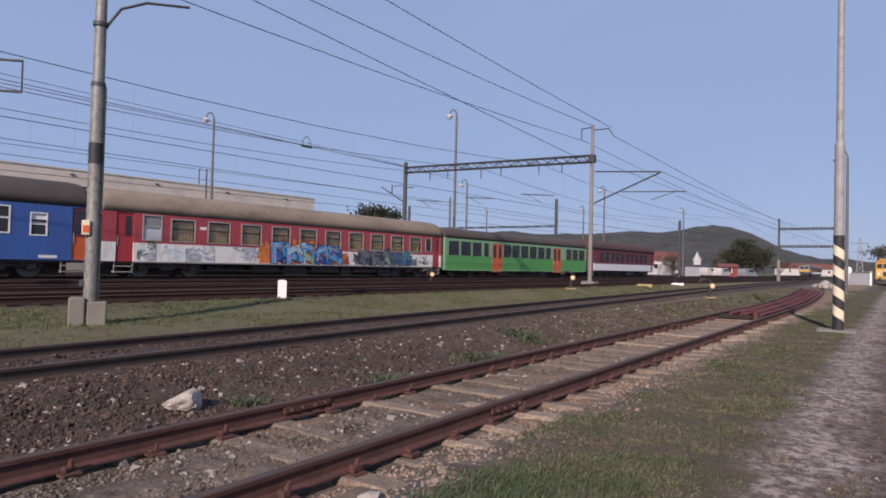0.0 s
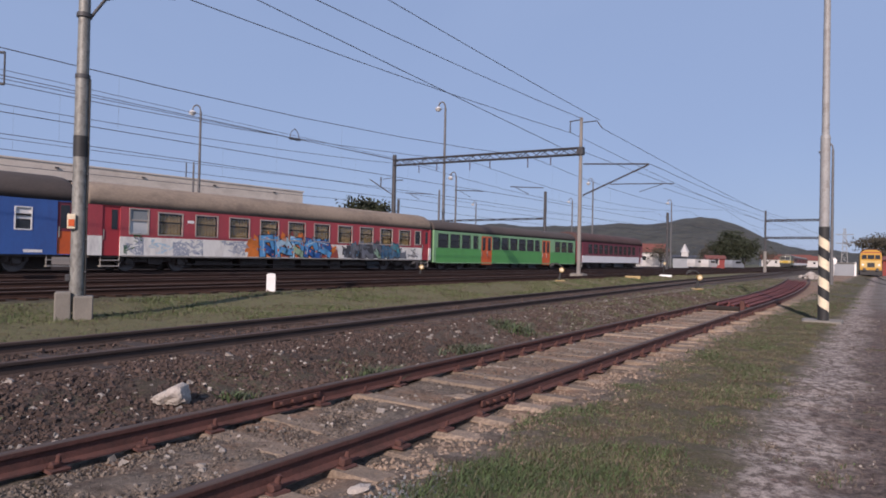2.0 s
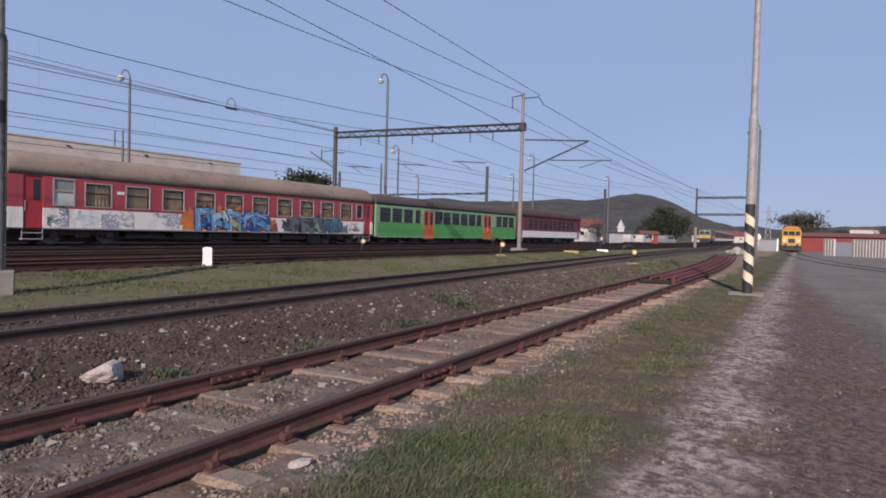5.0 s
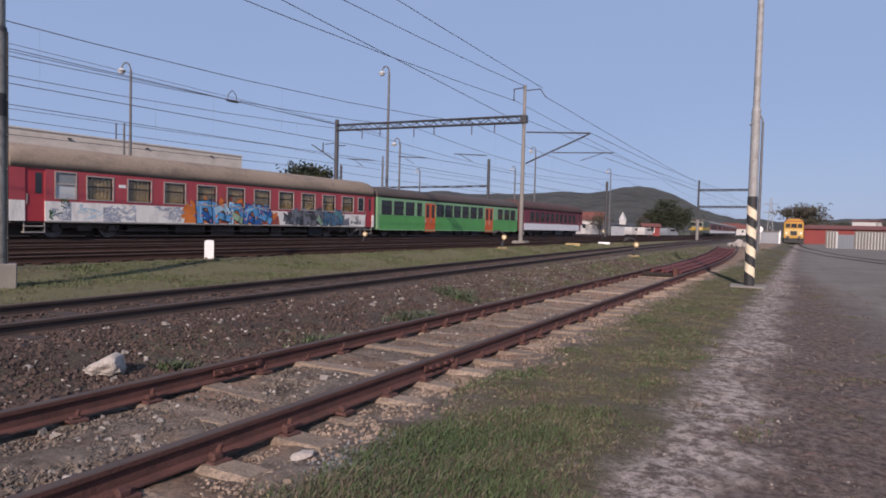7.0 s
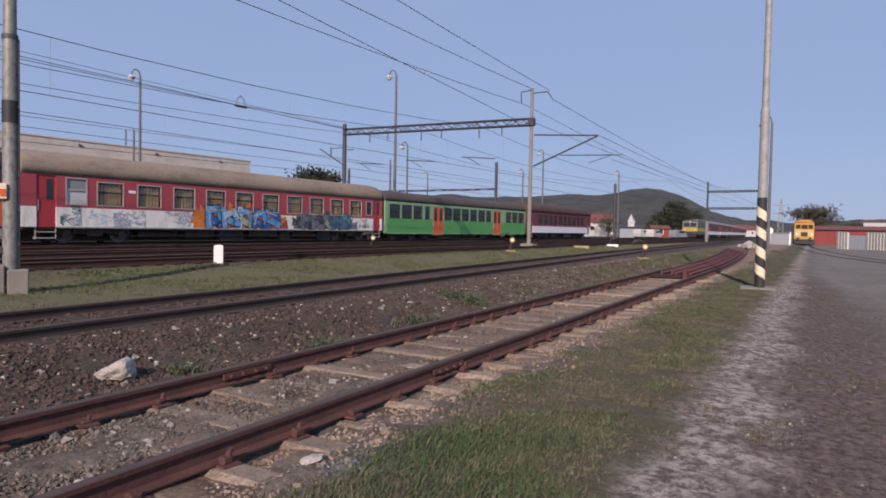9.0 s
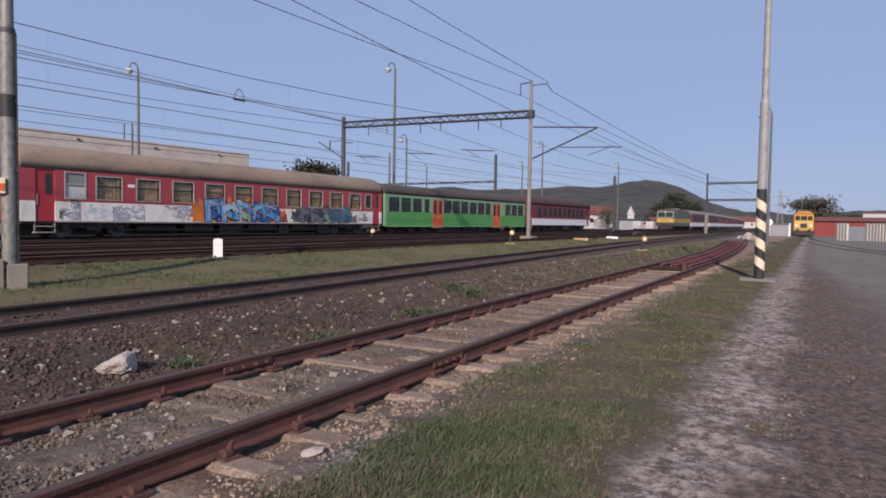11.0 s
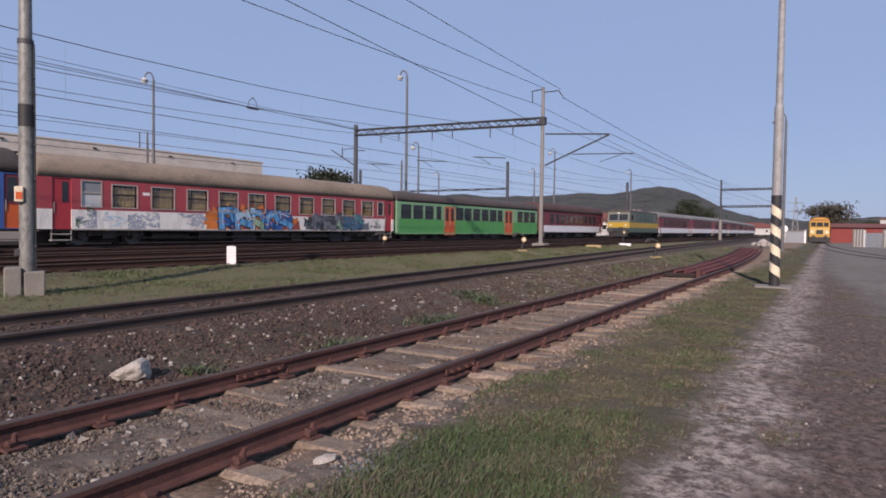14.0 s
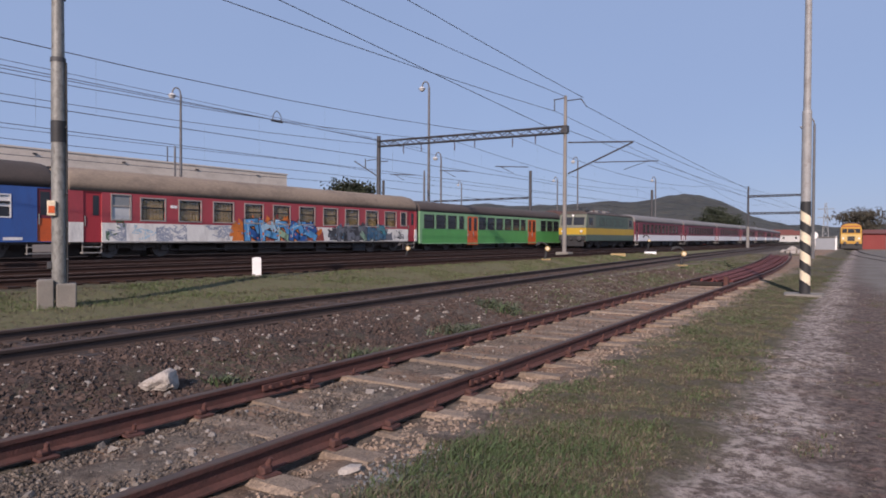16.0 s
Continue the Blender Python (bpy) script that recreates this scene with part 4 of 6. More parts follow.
def stripe_pole():
    p = polar(-3.63, 19.85)
    root = thing("warning_striped_pole", "tall grey steel pole with black and cream warning stripes", "pole", at=pose(p.x, p.y, p.z, 0, 0, 0))
    part("lower_tube", tube((0, 0, 0.0), (0, 0, 4.95), 0.130, 0.116, 24), M_POLE, root)
    part("upper_tube", tube((0, 0, 4.95), (0, 0, 12.2), 0.092, 0.07, 20), M_POLE, root)
    part("collar", tube((0, 0, 4.9), (0, 0, 5.0), 0.122, 0.11, 20), M_POLE, root)
    # helical stripes, seam on the far side
    n, step, z = 24, 0.265, 0.12
    for k in range(9):
        bm = bmesh.new()
        rows = []
        for i in range(n + 1):
            a = math.pi / 2 + 2 * math.pi * i / n
            slope = -0.52 * (i / n - 0.5)
            r = 0.1335 - 0.0032 * (z / 2.5)
            za = z + slope if k else 0.02
            zb = z + step + slope if k < 8 else 2.55
            za, zb = max(0.02, za), min(2.55, max(zb, 0.05))
            rows.append((bm.verts.new((r * math.cos(a), r * math.sin(a), za)), bm.verts.new((r * math.cos(a), r * math.sin(a), zb))))
        for (a0, a1), (b0, b1) in zip(rows, rows[1:]):
            bm.faces.new((a0, b0, b1, a1)).smooth = True
        part("stripe", bm, M_BLACK if k % 2 == 0 else M_CREAM, root, "black stripe" if k % 2 == 0 else "cream stripe")
        z += step
    bm = box(-0.5, 0.48, -0.35, 0.4, -0.3, 0.07, 0.03)
    for v in bm.verts:
        v.co += Vector((noise.noise(v.co * 3), noise.noise(v.co * 3 + Vector((7, 0, 0))), 0.3 * noise.noise(v.co * 4))) * 0.12
    part("base_slab", bm, M_CONCRETE, root, "broken concrete base slab")


def lattice(bm, a, b, w, h, n, r=0.035):
    """A four-chord lattice girder from a to b."""
    a, b = Vector(a), Vector(b)
    t = (b - a).normalized()
    side = Vector((t.y, -t.x, 0)).normalized() * w / 2
    up = Vector((0, 0, h / 2))
    corners = [side + up, side - up, -side - up, -side + up]
    for c in corners:
        add_tube(bm, a + c, b + c, r, n=4)
    for i in range(n):
        p, q = a + (b - a) * i / n, a + (b - a) * (i + 1) / n
        for k in range(4):
            c0, c1 = corners[k], corners[(k + 1) % 4]
            if (i + k) % 2:
                c0, c1 = c1, c0
            add_tube(bm, p + c0, q + c1, r * 0.6, n=4, cap=False)
    return bm


def insulator(bm, top, length):
    """Ribbed insulator string hanging below a point."""
    p = Vector(top)
    for i in range(5):
        z = length * i / 5
        add_tube(bm, p - Vector((0, 0, z)), p - Vector((0, 0, z + length / 12)), 0.05, n=8)
    add_tube(bm, p, p - Vector((0, 0, length)), 0.018, n=6)


def main_portal():
    root = thing("catenary_portal", "lattice catenary portal between a pale mast and a dark mast", "catenary mast")
    S, D0, D1 = 36.6, 17.8, 33.5
    g = line_at(S, D0)
    gz = ground_z(g.x, g.y)
    bm = bmesh.new()
    a, b = line_at(S, D0, gz), line_at(S, D0, 10.42)
    add_tube(bm, a, b, 0.135, 0.095, n=14)
    part("mast", bm, M_MAST, root, "pale concrete mast")
    f = box(-0.42, 0.42, -0.42, 0.42, -0.3, 0.3, 0.04)
    bmesh.ops.translate(f, verts=f.verts, vec=line_at(S, D0, gz))
    part("footing", f, M_CONCRETE, root)
    g2 = line_at(S, D1)
    gz2 = ground_z(g2.x, g2.y)
    part("post", tube((g2.x, g2.y, gz2), (g2.x, g2.y, 9.35), 0.19, 0.15, 12), M_STEEL_DARK, root, "dark steel post")
    part("beam", lattice(bmesh.new(), line_at(S, D0, 8.32), line_at(S, D1, 8.74), 0.4, 0.4, 22, 0.045), M_STEEL_DARK, root, "dark lattice beam")
    part("beam_collar", box(-0.19, 0.19, -0.19, 0.19, 8.08, 8.56), M_STEEL_DARK, root).location = (g.x, g.y, 0)
    bm = bmesh.new()
    add_tube(bm, line_at(S, 17.6, 7.5), line_at(S, 13.45, 7.2), 0.045, n=8)
    add_tube(bm, line_at(S, 17.6, 5.55), line_at(S, 13.5, 7.16), 0.05, n=8)
    add_tube(bm, line_at(S, 15.84, 6.15), line_at(S, 12.0, 5.98), 0.03, n=8)
    add_tube(bm, line_at(S, 14.0, 5.6), line_at(S, 12.6, 6.0), 0.02, n=6)
    part("cantilever", bm, M_STEEL_DARK, root, "steel cantilever bracket")
    bm = bmesh.new()
    add_tube(bm, line_at(S, 17.9, 10.3), line_at(S, 18.6, 10.25), 0.035, n=6)
    add_tube(bm, line_at(S, 17.7, 10.1), line_at(S, 16.75, 10.1), 0.035, n=6)
    add_tube(bm, line_at(S, 16.75, 10.1), line_at(S, 16.4, 9.6), 0.03, n=6)
    insulator(bm, line_at(S, 18.55, 10.25), 0.75)
    part("crossarm", bm, M_STEEL_DARK, root)
    for d in (21.6, 26.3, 31.0):
        bm = bmesh.new()
        zb = 8.32 + (d - D0) * 0.027 - 0.2
        insulator(bm, line_at(S, d, zb), 0.7)
        part("insulator", bm, M_ROOF_BROWN, root)
        bm = bmesh.new()
        insulator(bm, line_at(S, d - 1.7, zb - 0.03), 0.6)
        part("insulator", bm, M_ROOF_BROWN, root)
        bm = bmesh.new()
        add_tube(bm, line_at(S, d + 1.3, 6.35), line_at(S, d - 1.2, 6.15), 0.035, n=6)
        add_tube(bm, line_at(S, d + 0.9, 6.3), line_at(S, d - 0.1, 5.8), 0.02, n=6)
        part("registration_arm", bm, M_STEEL_DARK, root)
    # arms on the outer post
    bm = bmesh.new()
    add_tube(bm, line_at(S, D1, 6.2), line_at(S, D1 + 2.6, 7.6), 0.045, n=6)
    add_tube(bm, line_at(S, D1, 7.6), line_at(S, D1 + 1.2, 7.55), 0.03, n=6)
    add_tube(bm, line_at(S, D1 + 1.4, 6.9), line_at(S, D1 + 1.4, 7.7), 0.05, n=6)
    add_tube(bm, line_at(S, D1, 7.4), line_at(S, D1 - 0.9, 7.35), 0.04, n=6)
    part("outer_bracket", bm, M_STEEL_DARK, root)


def far_portal(name, label, posts, beams, pale=None):
    root = thing(name, label, "catenary mast", "far catenary masts")
    for s, d, z1, r, m in posts:
        p = line_at(s, d)
        part("post", tube((p.x, p.y, ground_z(p.x, p.y)), (p.x, p.y, z1), r, r * 0.85, 10), m, root)
    for s, d0, d1, z in beams:
        part("beam", lattice(bmesh.new(), line_at(s, d0, z), line_at(s, d1, z), 0.28, 0.2, 14, 0.05), M_STEEL_DARK, root)
    return root


def sd(az, r):
    """Main-line coordinates (s, d) of a bearing and distance."""
    p = polar(az, r, 0)
    return p.dot(U), p.dot(N)


M_LAMP_POST = mat("dark_lamp_post", (0.13, 0.13, 0.13), 0.6, 0.2, 0.2, 3, 30, 0.05)


def street_lamp(az, r, top, label="thin grey yard lamp post with a small enamel head", thin=0.07, head=True):
    p = polar(az, r)
    root = thing("yard_lamp", label, "lamp post", "yard lamps", at=pose(*p, 0, 0, -az))
    h = top - p.z
    part("post", tube((0, 0, 0), (0, 0, h - 0.5), thin * 1.5, thin, 10), M_LAMP_POST, root)
    arc = [Vector((-0.3 + 0.3 * math.cos(math.pi * i / 6), 0.001 * i, h - 0.5 + 0.5 * math.sin(math.pi * i / 6))) for i in range(7)]
    last = arc[-1]
    if not head:
        part("cap", tube((0, 0, h - 0.5), (0, 0, h), thin, thin * 0.8, 8), M_LAMP_POST, root)
        return
    part("hook", wire(arc, thin * 0.7), M_LAMP_POST, root)
    if head:
        bm = bmesh.new()
        add_tube(bm, last + Vector((0, 0, 0.05)), last - Vector((0, 0, 0.1)), 0.10, 0.30, n=14)
        add_tube(bm, last - Vector((0, 0, 0.1)), last - Vector((0, 0, 0.32)), 0.30, 0.16, n=14)
        part("lamp_head", bm, M_LAMP, root)


def wire(points, r=0.014, sag=0.0, label=""):
    """A taut wire through points, each span hanging a little."""
    line = []
    for a, b in zip(points, points[1:]):
        a, b = Vector(a), Vector(b)
        for i in range(9):
            k = i / 8
            p = a.lerp(b, k) - Vector((0, 0, sag * 4 * k * (1 - k)))
            if not line or (p - line[-1]).length > 1e-3:
                line.append(p)
    bm = bmesh.new()
    rings = []
    for i, p in enumerate(line):
        t = (line[min(i + 1, len(line) - 1)] - line[max(i - 1, 0)]).normalized()
        u = (t.cross(Vector((0, 1, 0))) if abs(t.z) > 0.7 else t.cross(Vector((0, 0, 1)))).normalized()
        v = u.cross(t)
        rings.append([bm.verts.new(p + u * r * math.cos(j * 1.2566) + v * r * math.sin(j * 1.2566)) for j in range(5)])
    for a, b in zip(rings, rings[1:]):
        for j in range(5):
            bm.faces.new((a[j], a[(j + 1) % 5], b[(j + 1) % 5], b[j]))
    return bm


def overhead_wires():
    group = "overhead wires"
    spans = (-63.4, -13.4, 36.6, 86.6, 136.6, 190, 260)
    for d, sag, low in ((21.6, 1.04, 5.53), (26.3, 1.0, 5.62), (31.0, 0.82, 5.7)):
        zz = 8.33
        root = thing("overhead_line", "thin dark catenary and contact wires above the main track", "overhead wire", group)
        part("messenger_wire", wire([bent(s, d, zz) for s in spans], 0.016, sag), M_WIRE, root)
        part("contact_wire", wire([bent(s, d, low) for s in spans], 0.014, 0.05), M_WIRE, root)
        for s in range(-10, 100, 10):
            k = ((s + 63.4) % 50) / 50
            part("dropper", tube(bent(s, d, low), bent(s, d, zz - sag * 4 * k * (1 - k)), 0.003, n=4), M_WIRE, root)
    # section insulator loop on the middle messenger wire
    ring = thing("section_insulator", "small dark insulator loop on an overhead wire", "insulator")
    q = bent(21.1, 26.3, 7.42)
    bm = bmesh.new()
    loop = [(-0.3, 0), (-0.22, 0.35), (0, 0.55), (0.22, 0.35), (0.3, 0)]
    for (a, za), (b, zb) in zip(loop, loop[1:]):
        add_tube(bm, q + U * a + Vector((0, 0, za)), q + U * b + Vector((0, 0, zb)), 0.02, n=6)
    part("loop", bm, M_WIRE, ring)
    part("body", tube(q - U * 0.35, q + U * 0.35, 0.05, n=8), M_STEEL_DARK, ring)
    # second track
    root = thing("overhead_line", "thin dark catenary and contact wires above the second track", "overhead wire", group)
    far = [line_at(86.6, 14.5, 7.0), bent(136.6, 14, 6.8)]
    part("messenger_wire", wire([line_at(36.6, 13.4, 7.2), *far], 0.015, 0.3), M_WIRE, root)
    part("contact_wire", wire([line_at(36.6, 12.6, 5.75), line_at(86.6, 14.2, 5.7), bent(136.6, 14, 5.6)], 0.013, 0.05), M_WIRE, root)
    # feeders on the mast heads, towards the viewer and away
    def lead(label, pts, r=0.017, sag=0.0):
        ob = part("feeder_wire", wire(pts, r, sag), M_WIRE)
        tagged(ob, label, "overhead wire", "feeder wires")
    def beyond(a, b, k):
        return b + (b - a) * k
    m1 = line_at(36.6, 18.55, 9.55)
    lead("thin dark feeder wire hung from a mast insulator", [line_at(-14, 18.3, 10.2), m1], sag=0.55)
    b0, b1 = line_at(12.1, 17.8, 9.96), line_at(33.1, 17.75, 8.2)
    lead("thin dark anchor wire running down to the portal beam", [beyond(b1, b0, 1.2), line_at(36.4, 17.75, 7.95)], sag=0.08)
    lead("thin dark feeder wire to the mast head", [line_at(-12, 16.4, 11.4), line_at(36.6, 17.75, 10.35)], sag=0.5)
    lead("thin dark feeder wire to the mast crossarm", [line_at(-12, 15.9, 13.3), line_at(36.6, 16.6, 10.15)], sag=0.35)
    lead("thin dark feeder wire running off along the line", [line_at(36.6, 16.4, 9.6), bent(190, 17, 9.2)], 0.018, sag=1.2)
    lead("thin dark feeder wire beyond the mast", [line_at(36.6, 18.5, 9.55), bent(160, 19.5, 8.6)], 0.016, sag=1.0)
    lead("thin dark anchor wire beyond the portal", [line_at(36.6, 17.7, 8.3), line_at(86.6, 15.2, 6.6)], 0.016, sag=0.2)
    lead("dark feeder wire to the outer portal post", [line_at(-40, 33.5, 9.95), line_at(36.6, 33.5, 8.97)], 0.02)
    lead("thin dark wire beside the outer feeder", [line_at(-40, 33.9, 10.55), line_at(36.6, 33.5, 9.1)], 0.014)
    lead("thin dark wire above the rear of the portal", [line_at(-40, 29.0, 8.35), line_at(36.6, 29.0, 8.0)], 0.016)
    # two wires over the sidings behind the parked train
    for d, z in ((36.0, 5.8), (40.5, 7.75)):
        lead("thin dark wire above the rear sidings", [line_at(s, d, z) for s in (-40, 36.6, 86.6, 136)], 0.017, sag=0.3)


def left_bracket():
    p = line_at(5.2, 24.0)
    root = thing("catenary_mast", "dark steel mast with a bracket and drop bar", "catenary mast")
    part("post", tube((p.x, p.y, ground_z(p.x, p.y)), (p.x, p.y, 8.6), 0.16, 0.14, 12), M_STEEL_DARK, root)
    bm = bmesh.new()
    add_tube(bm, line_at(5.2, 24.0, 7.45), line_at(6.8, 21.9, 7.3), 0.04, n=6)
    add_tube(bm, line_at(5.2, 24.0, 6.5), line_at(6.8, 21.9, 6.36), 0.04, n=6)
    add_tube(bm, line_at(6.8, 21.9, 7.3), line_at(6.8, 21.9, 6.36), 0.025, n=6)
    part("bracket_arm", bm, M_STEEL_DARK, root)


def dwarf_signal(x, y, turn=0.0, tall=1.0):
    z = ground_z(x, y) - 0.02
    root = thing("dwarf_signal", "yellow and black dwarf shunting signal on a concrete foot", "railway signal", "dwarf signals", at=pose(x, y, z, 0, 0, turn))
    part("foot", box(-0.22, 0.3, -0.3, 0.3, -0.1, 0.07, 0.03), M_SIG_YELLOW, root, "yellow painted foot")
    part("post", tube((0, 0, 0.05), (0.08, 0, 0.5 * tall), 0.075, 0.06, n=10), M_BLACK, root)
    part("head", tube((0.12, 0.16, 0.62 * tall), (0.12, -0.13, 0.62 * tall), 0.12, 0.135, 18), M_SIG_YELLOW, root, "round yellow lamp housing")
    part("lamp_disc", tube((0.12, -0.13, 0.62 * tall), (0.12, -0.15, 0.62 * tall), 0.085, n=18), M_CREAM, root, "pale round disc")
    bm = bmesh.new()
    arc = [(0.1, 0.80), (-0.05, 0.92), (-0.24, 0.95), (-0.4, 0.88), (-0.48, 0.78)]
    for (xa, za), (xb, zb) in zip(arc, arc[1:]):
        add_tube(bm, (xa, 0.0, za * tall), (xb, 0.0, zb * tall), 0.04, 0.05, n=8)
    part("counterweight_lever", bm, M_BLACK, root)
    part("lever_weight", tube((-0.36, -0.06, 0.9 * tall), (-0.36, 0.06, 0.9 * tall), 0.08, n=12), M_BLACK, root)


left_pole()
stripe_pole()
main_portal()
left_bracket()
overhead_wires()
s, d = sd(-25.44, 98.3)
far_portal("far_portal", "dark far catenary portal above the rear sidings", [(s, d, 11.8, 0.26, M_STEEL_DARK), (s, d + 30, 11.8, 0.26, M_STEEL_DARK)], [(s, d, d + 30, 7.7)])
s, d = sd(-15.12, 90.7)
far_portal("far_mast", "dark far catenary mast with a short bracket", [(s, d, 8.1, 0.21, M_STEEL_DARK)], [])
s, d = sd(-7.69, 95)
root = far_portal("far_portal", "far catenary portal with two beams on a pale mast", [(s, d, 8.6, 0.14, M_STEEL_DARK), (s, d - 6.4, 8.4, 0.14, M_STEEL_DARK)], [(s, d, d - 6.4, 7.25), (s, d, d - 6.4, 4.97)])
p = line_at(s, d)
part("mast_sleeve", tube((p.x, p.y, ground_z(p.x, p.y)), (p.x, p.y, 3.2), 0.21, 0.2, 12), M_MAST, root, "pale concrete lower mast")
street_lamp(-34.5, 54.5, 14.8, thin=0.09)
street_lamp(-55.5, 52.5, 12.8, thin=0.08)
street_lamp(-55.95, 52.5, 8.4, "thin dark siding post without a lamp", 0.07, False)
street_lamp(-33.4, 66.5, 10.4, thin=0.08)
street_lamp(-34.9, 72, 9.1, "thin dark siding post without a lamp", 0.1, False)
street_lamp(-31.57, 119, 12.0, thin=0.1)
street_lamp(-23.08, 111, 12.0, thin=0.1)
street_lamp(-21.33, 84, 12.0, thin=0.08)
street_lamp(-14.83, 114, 12.0, thin=0.09)
street_lamp(-3.12, 52, 10.1, thin=0.075)
for az, r, turn, tall in ((-12.75, 34.0, 25, 1.0), (-24.1, 34.5, 25, 1.0), (-36.5, 37.0, 30, 0.9)):
    q = polar(az, r)
    dwarf_signal(q.x, q.y, turn, tall)
q = polar(-15.4, 66)
dwarf_signal(q.x, q.y, 15, 1.6)

# painted duct covers lying beside the second track
for az, r, w, m, lab in ((-17.85, 44, 0.95, M_SIG_YELLOW, "yellow painted cable duct cover on the ballast"), (-15.2, 51, 0.85, M_WHITE, "white painted cable duct cover on the ballast")):
    q = polar(az, r)
    bm = bmesh.new()
    add_prism(bm, [(-0.25, -0.05), (0.25, -0.05), (0.22, 0.12), (0.12, 0.17), (-0.12, 0.17), (-0.22, 0.12)], "x", -w / 2, w / 2)
    cover = part("duct_cover", bm, m)
    cover.matrix_basis = pose(q.x, q.y, q.z, 0, 0, 14)
    tagged(cover, lab, "duct cover", "duct covers")

# white marker post with a rounded head
bm = bmesh.new()
add_prism(bm, [(-0.13, -0.1), (0.13, -0.1), (0.13, 0.5), (0.115, 0.525), (0.04, 0.545), (-0.04, 0.545), (-0.115, 0.525), (-0.13, 0.5)], "y", -0.08, 0.08)
post = part("marker_post", bm, M_WHITE)
post.matrix_basis = pose(-15.2, 13.0, ground_z(-15.2, 13.0), 0, 0, 49)
tagged(post, "white painted concrete marker post standing in grass", "marker post")


# ---- distance: warehouse, sheds, railcar, trees, hills ----
M_FASCIA = mat("pale_concrete_fascia", (0.60, 0.54, 0.46), 0.85, 0, 0.12, 0.4, 10, 0.1, (0.36, 0.31, 0.26), 0.5, stretch=(1, 0.6, 1))
M_SHED_WALL = mat("shed_wall", (0.32, 0.29, 0.26), 0.85, 0, 0.15, 0.5, 10, 0.1)
M_RED_WALL = mat("red_brown_shed", (0.21, 0.042, 0.038), 0.75, 0, 0.15, 0.6, 12, 0.05, (0.22, 0.06, 0.05), 0.4)
M_TILE = mat("red_roof_tiles", (0.17, 0.06, 0.045), 0.8, 0, 0.2, 0.8, 12, 0.1)
M_PLASTER = mat("white_plaster", (0.46, 0.45, 0.43), 0.8, 0, 0.08, 0.6, 12, 0.05)
M_GREY_SHEET = mat("grey_sheet_metal", (0.25, 0.27, 0.29), 0.6, 0.2, 0.12, 0.8, 14, 0.05)
M_FENCE = mat("pale_fence_panel", (0.52, 0.53, 0.52), 0.75, 0, 0.12, 0.7, 14, 0.05, (0.36, 0.36, 0.35), 0.4, rand=0.15)
M_BARK = mat("bark", (0.07, 0.055, 0.045), 0.95, 0, 0.3, 4, 30, 0.4)
M_LEAF = mat("dark_leaves", (0.026, 0.034, 0.017), 0.8, 0, 0.35, 0.8, 5, 0, (0.06, 0.052, 0.025), 0.5, island=0.5)
M_LEAF_AUTUMN = mat("autumn_leaves", (0.058, 0.053, 0.037), 0.85, 0, 0.3, 0.8, 5, 0, (0.085, 0.064, 0.037), 0.5, island=0.5)
M_RAILCAR = mat("railcar_yellow", (0.47, 0.25, 0.03), 0.45, 0, 0.1, 0.8, 20, 0.03, (0.55, 0.33, 0.07), 0.4)


def warehouse():
    root = thing("warehouse", "long pale concrete warehouse with a low sloping roof", "warehouse", at=pose(*line_at(-75, 50, BED - 0.1), 0, 0, -3.5))
    L = 116.0
    part("wall", box(-26, -0.6, 0, L, 0, 6.3), M_SHED_WALL, root)
    part("fascia", box(-0.9, 0.0, -0.5, L + 0.3, 6.25, 7.35), M_FASCIA, root, "pale concrete fascia")
    bm = bmesh.new()
    add_prism(bm, [(-27, 7.35), (0.05, 7.35), (0.05, 7.47), (-13, 8.0), (-27, 7.47)], "y", -0.6, L + 0.4)
    part("roof", bm, M_FASCIA, root)
    for i in range(18):
        y = 4 + 6.3 * i
        w = part("window", ring_mesh(y, y + 3.6, 3.4, 5.4, 0.1, -0.6, -0.52), M_STEEL_DARK, root)
        part("pane", box(-0.6, -0.55, y, y + 3.6, 3.4, 5.4), M_DARKGLASS, w)
        part("roof_bracket", box(0.0, 0.1, y + 1.6, y + 1.85, 7.0, 7.1), M_STEEL_DARK, root)
    part("aerial", tube((-2, 105, 7.4), (-2, 105, 9.0), 0.05, n=6), M_STEEL_DARK, root)


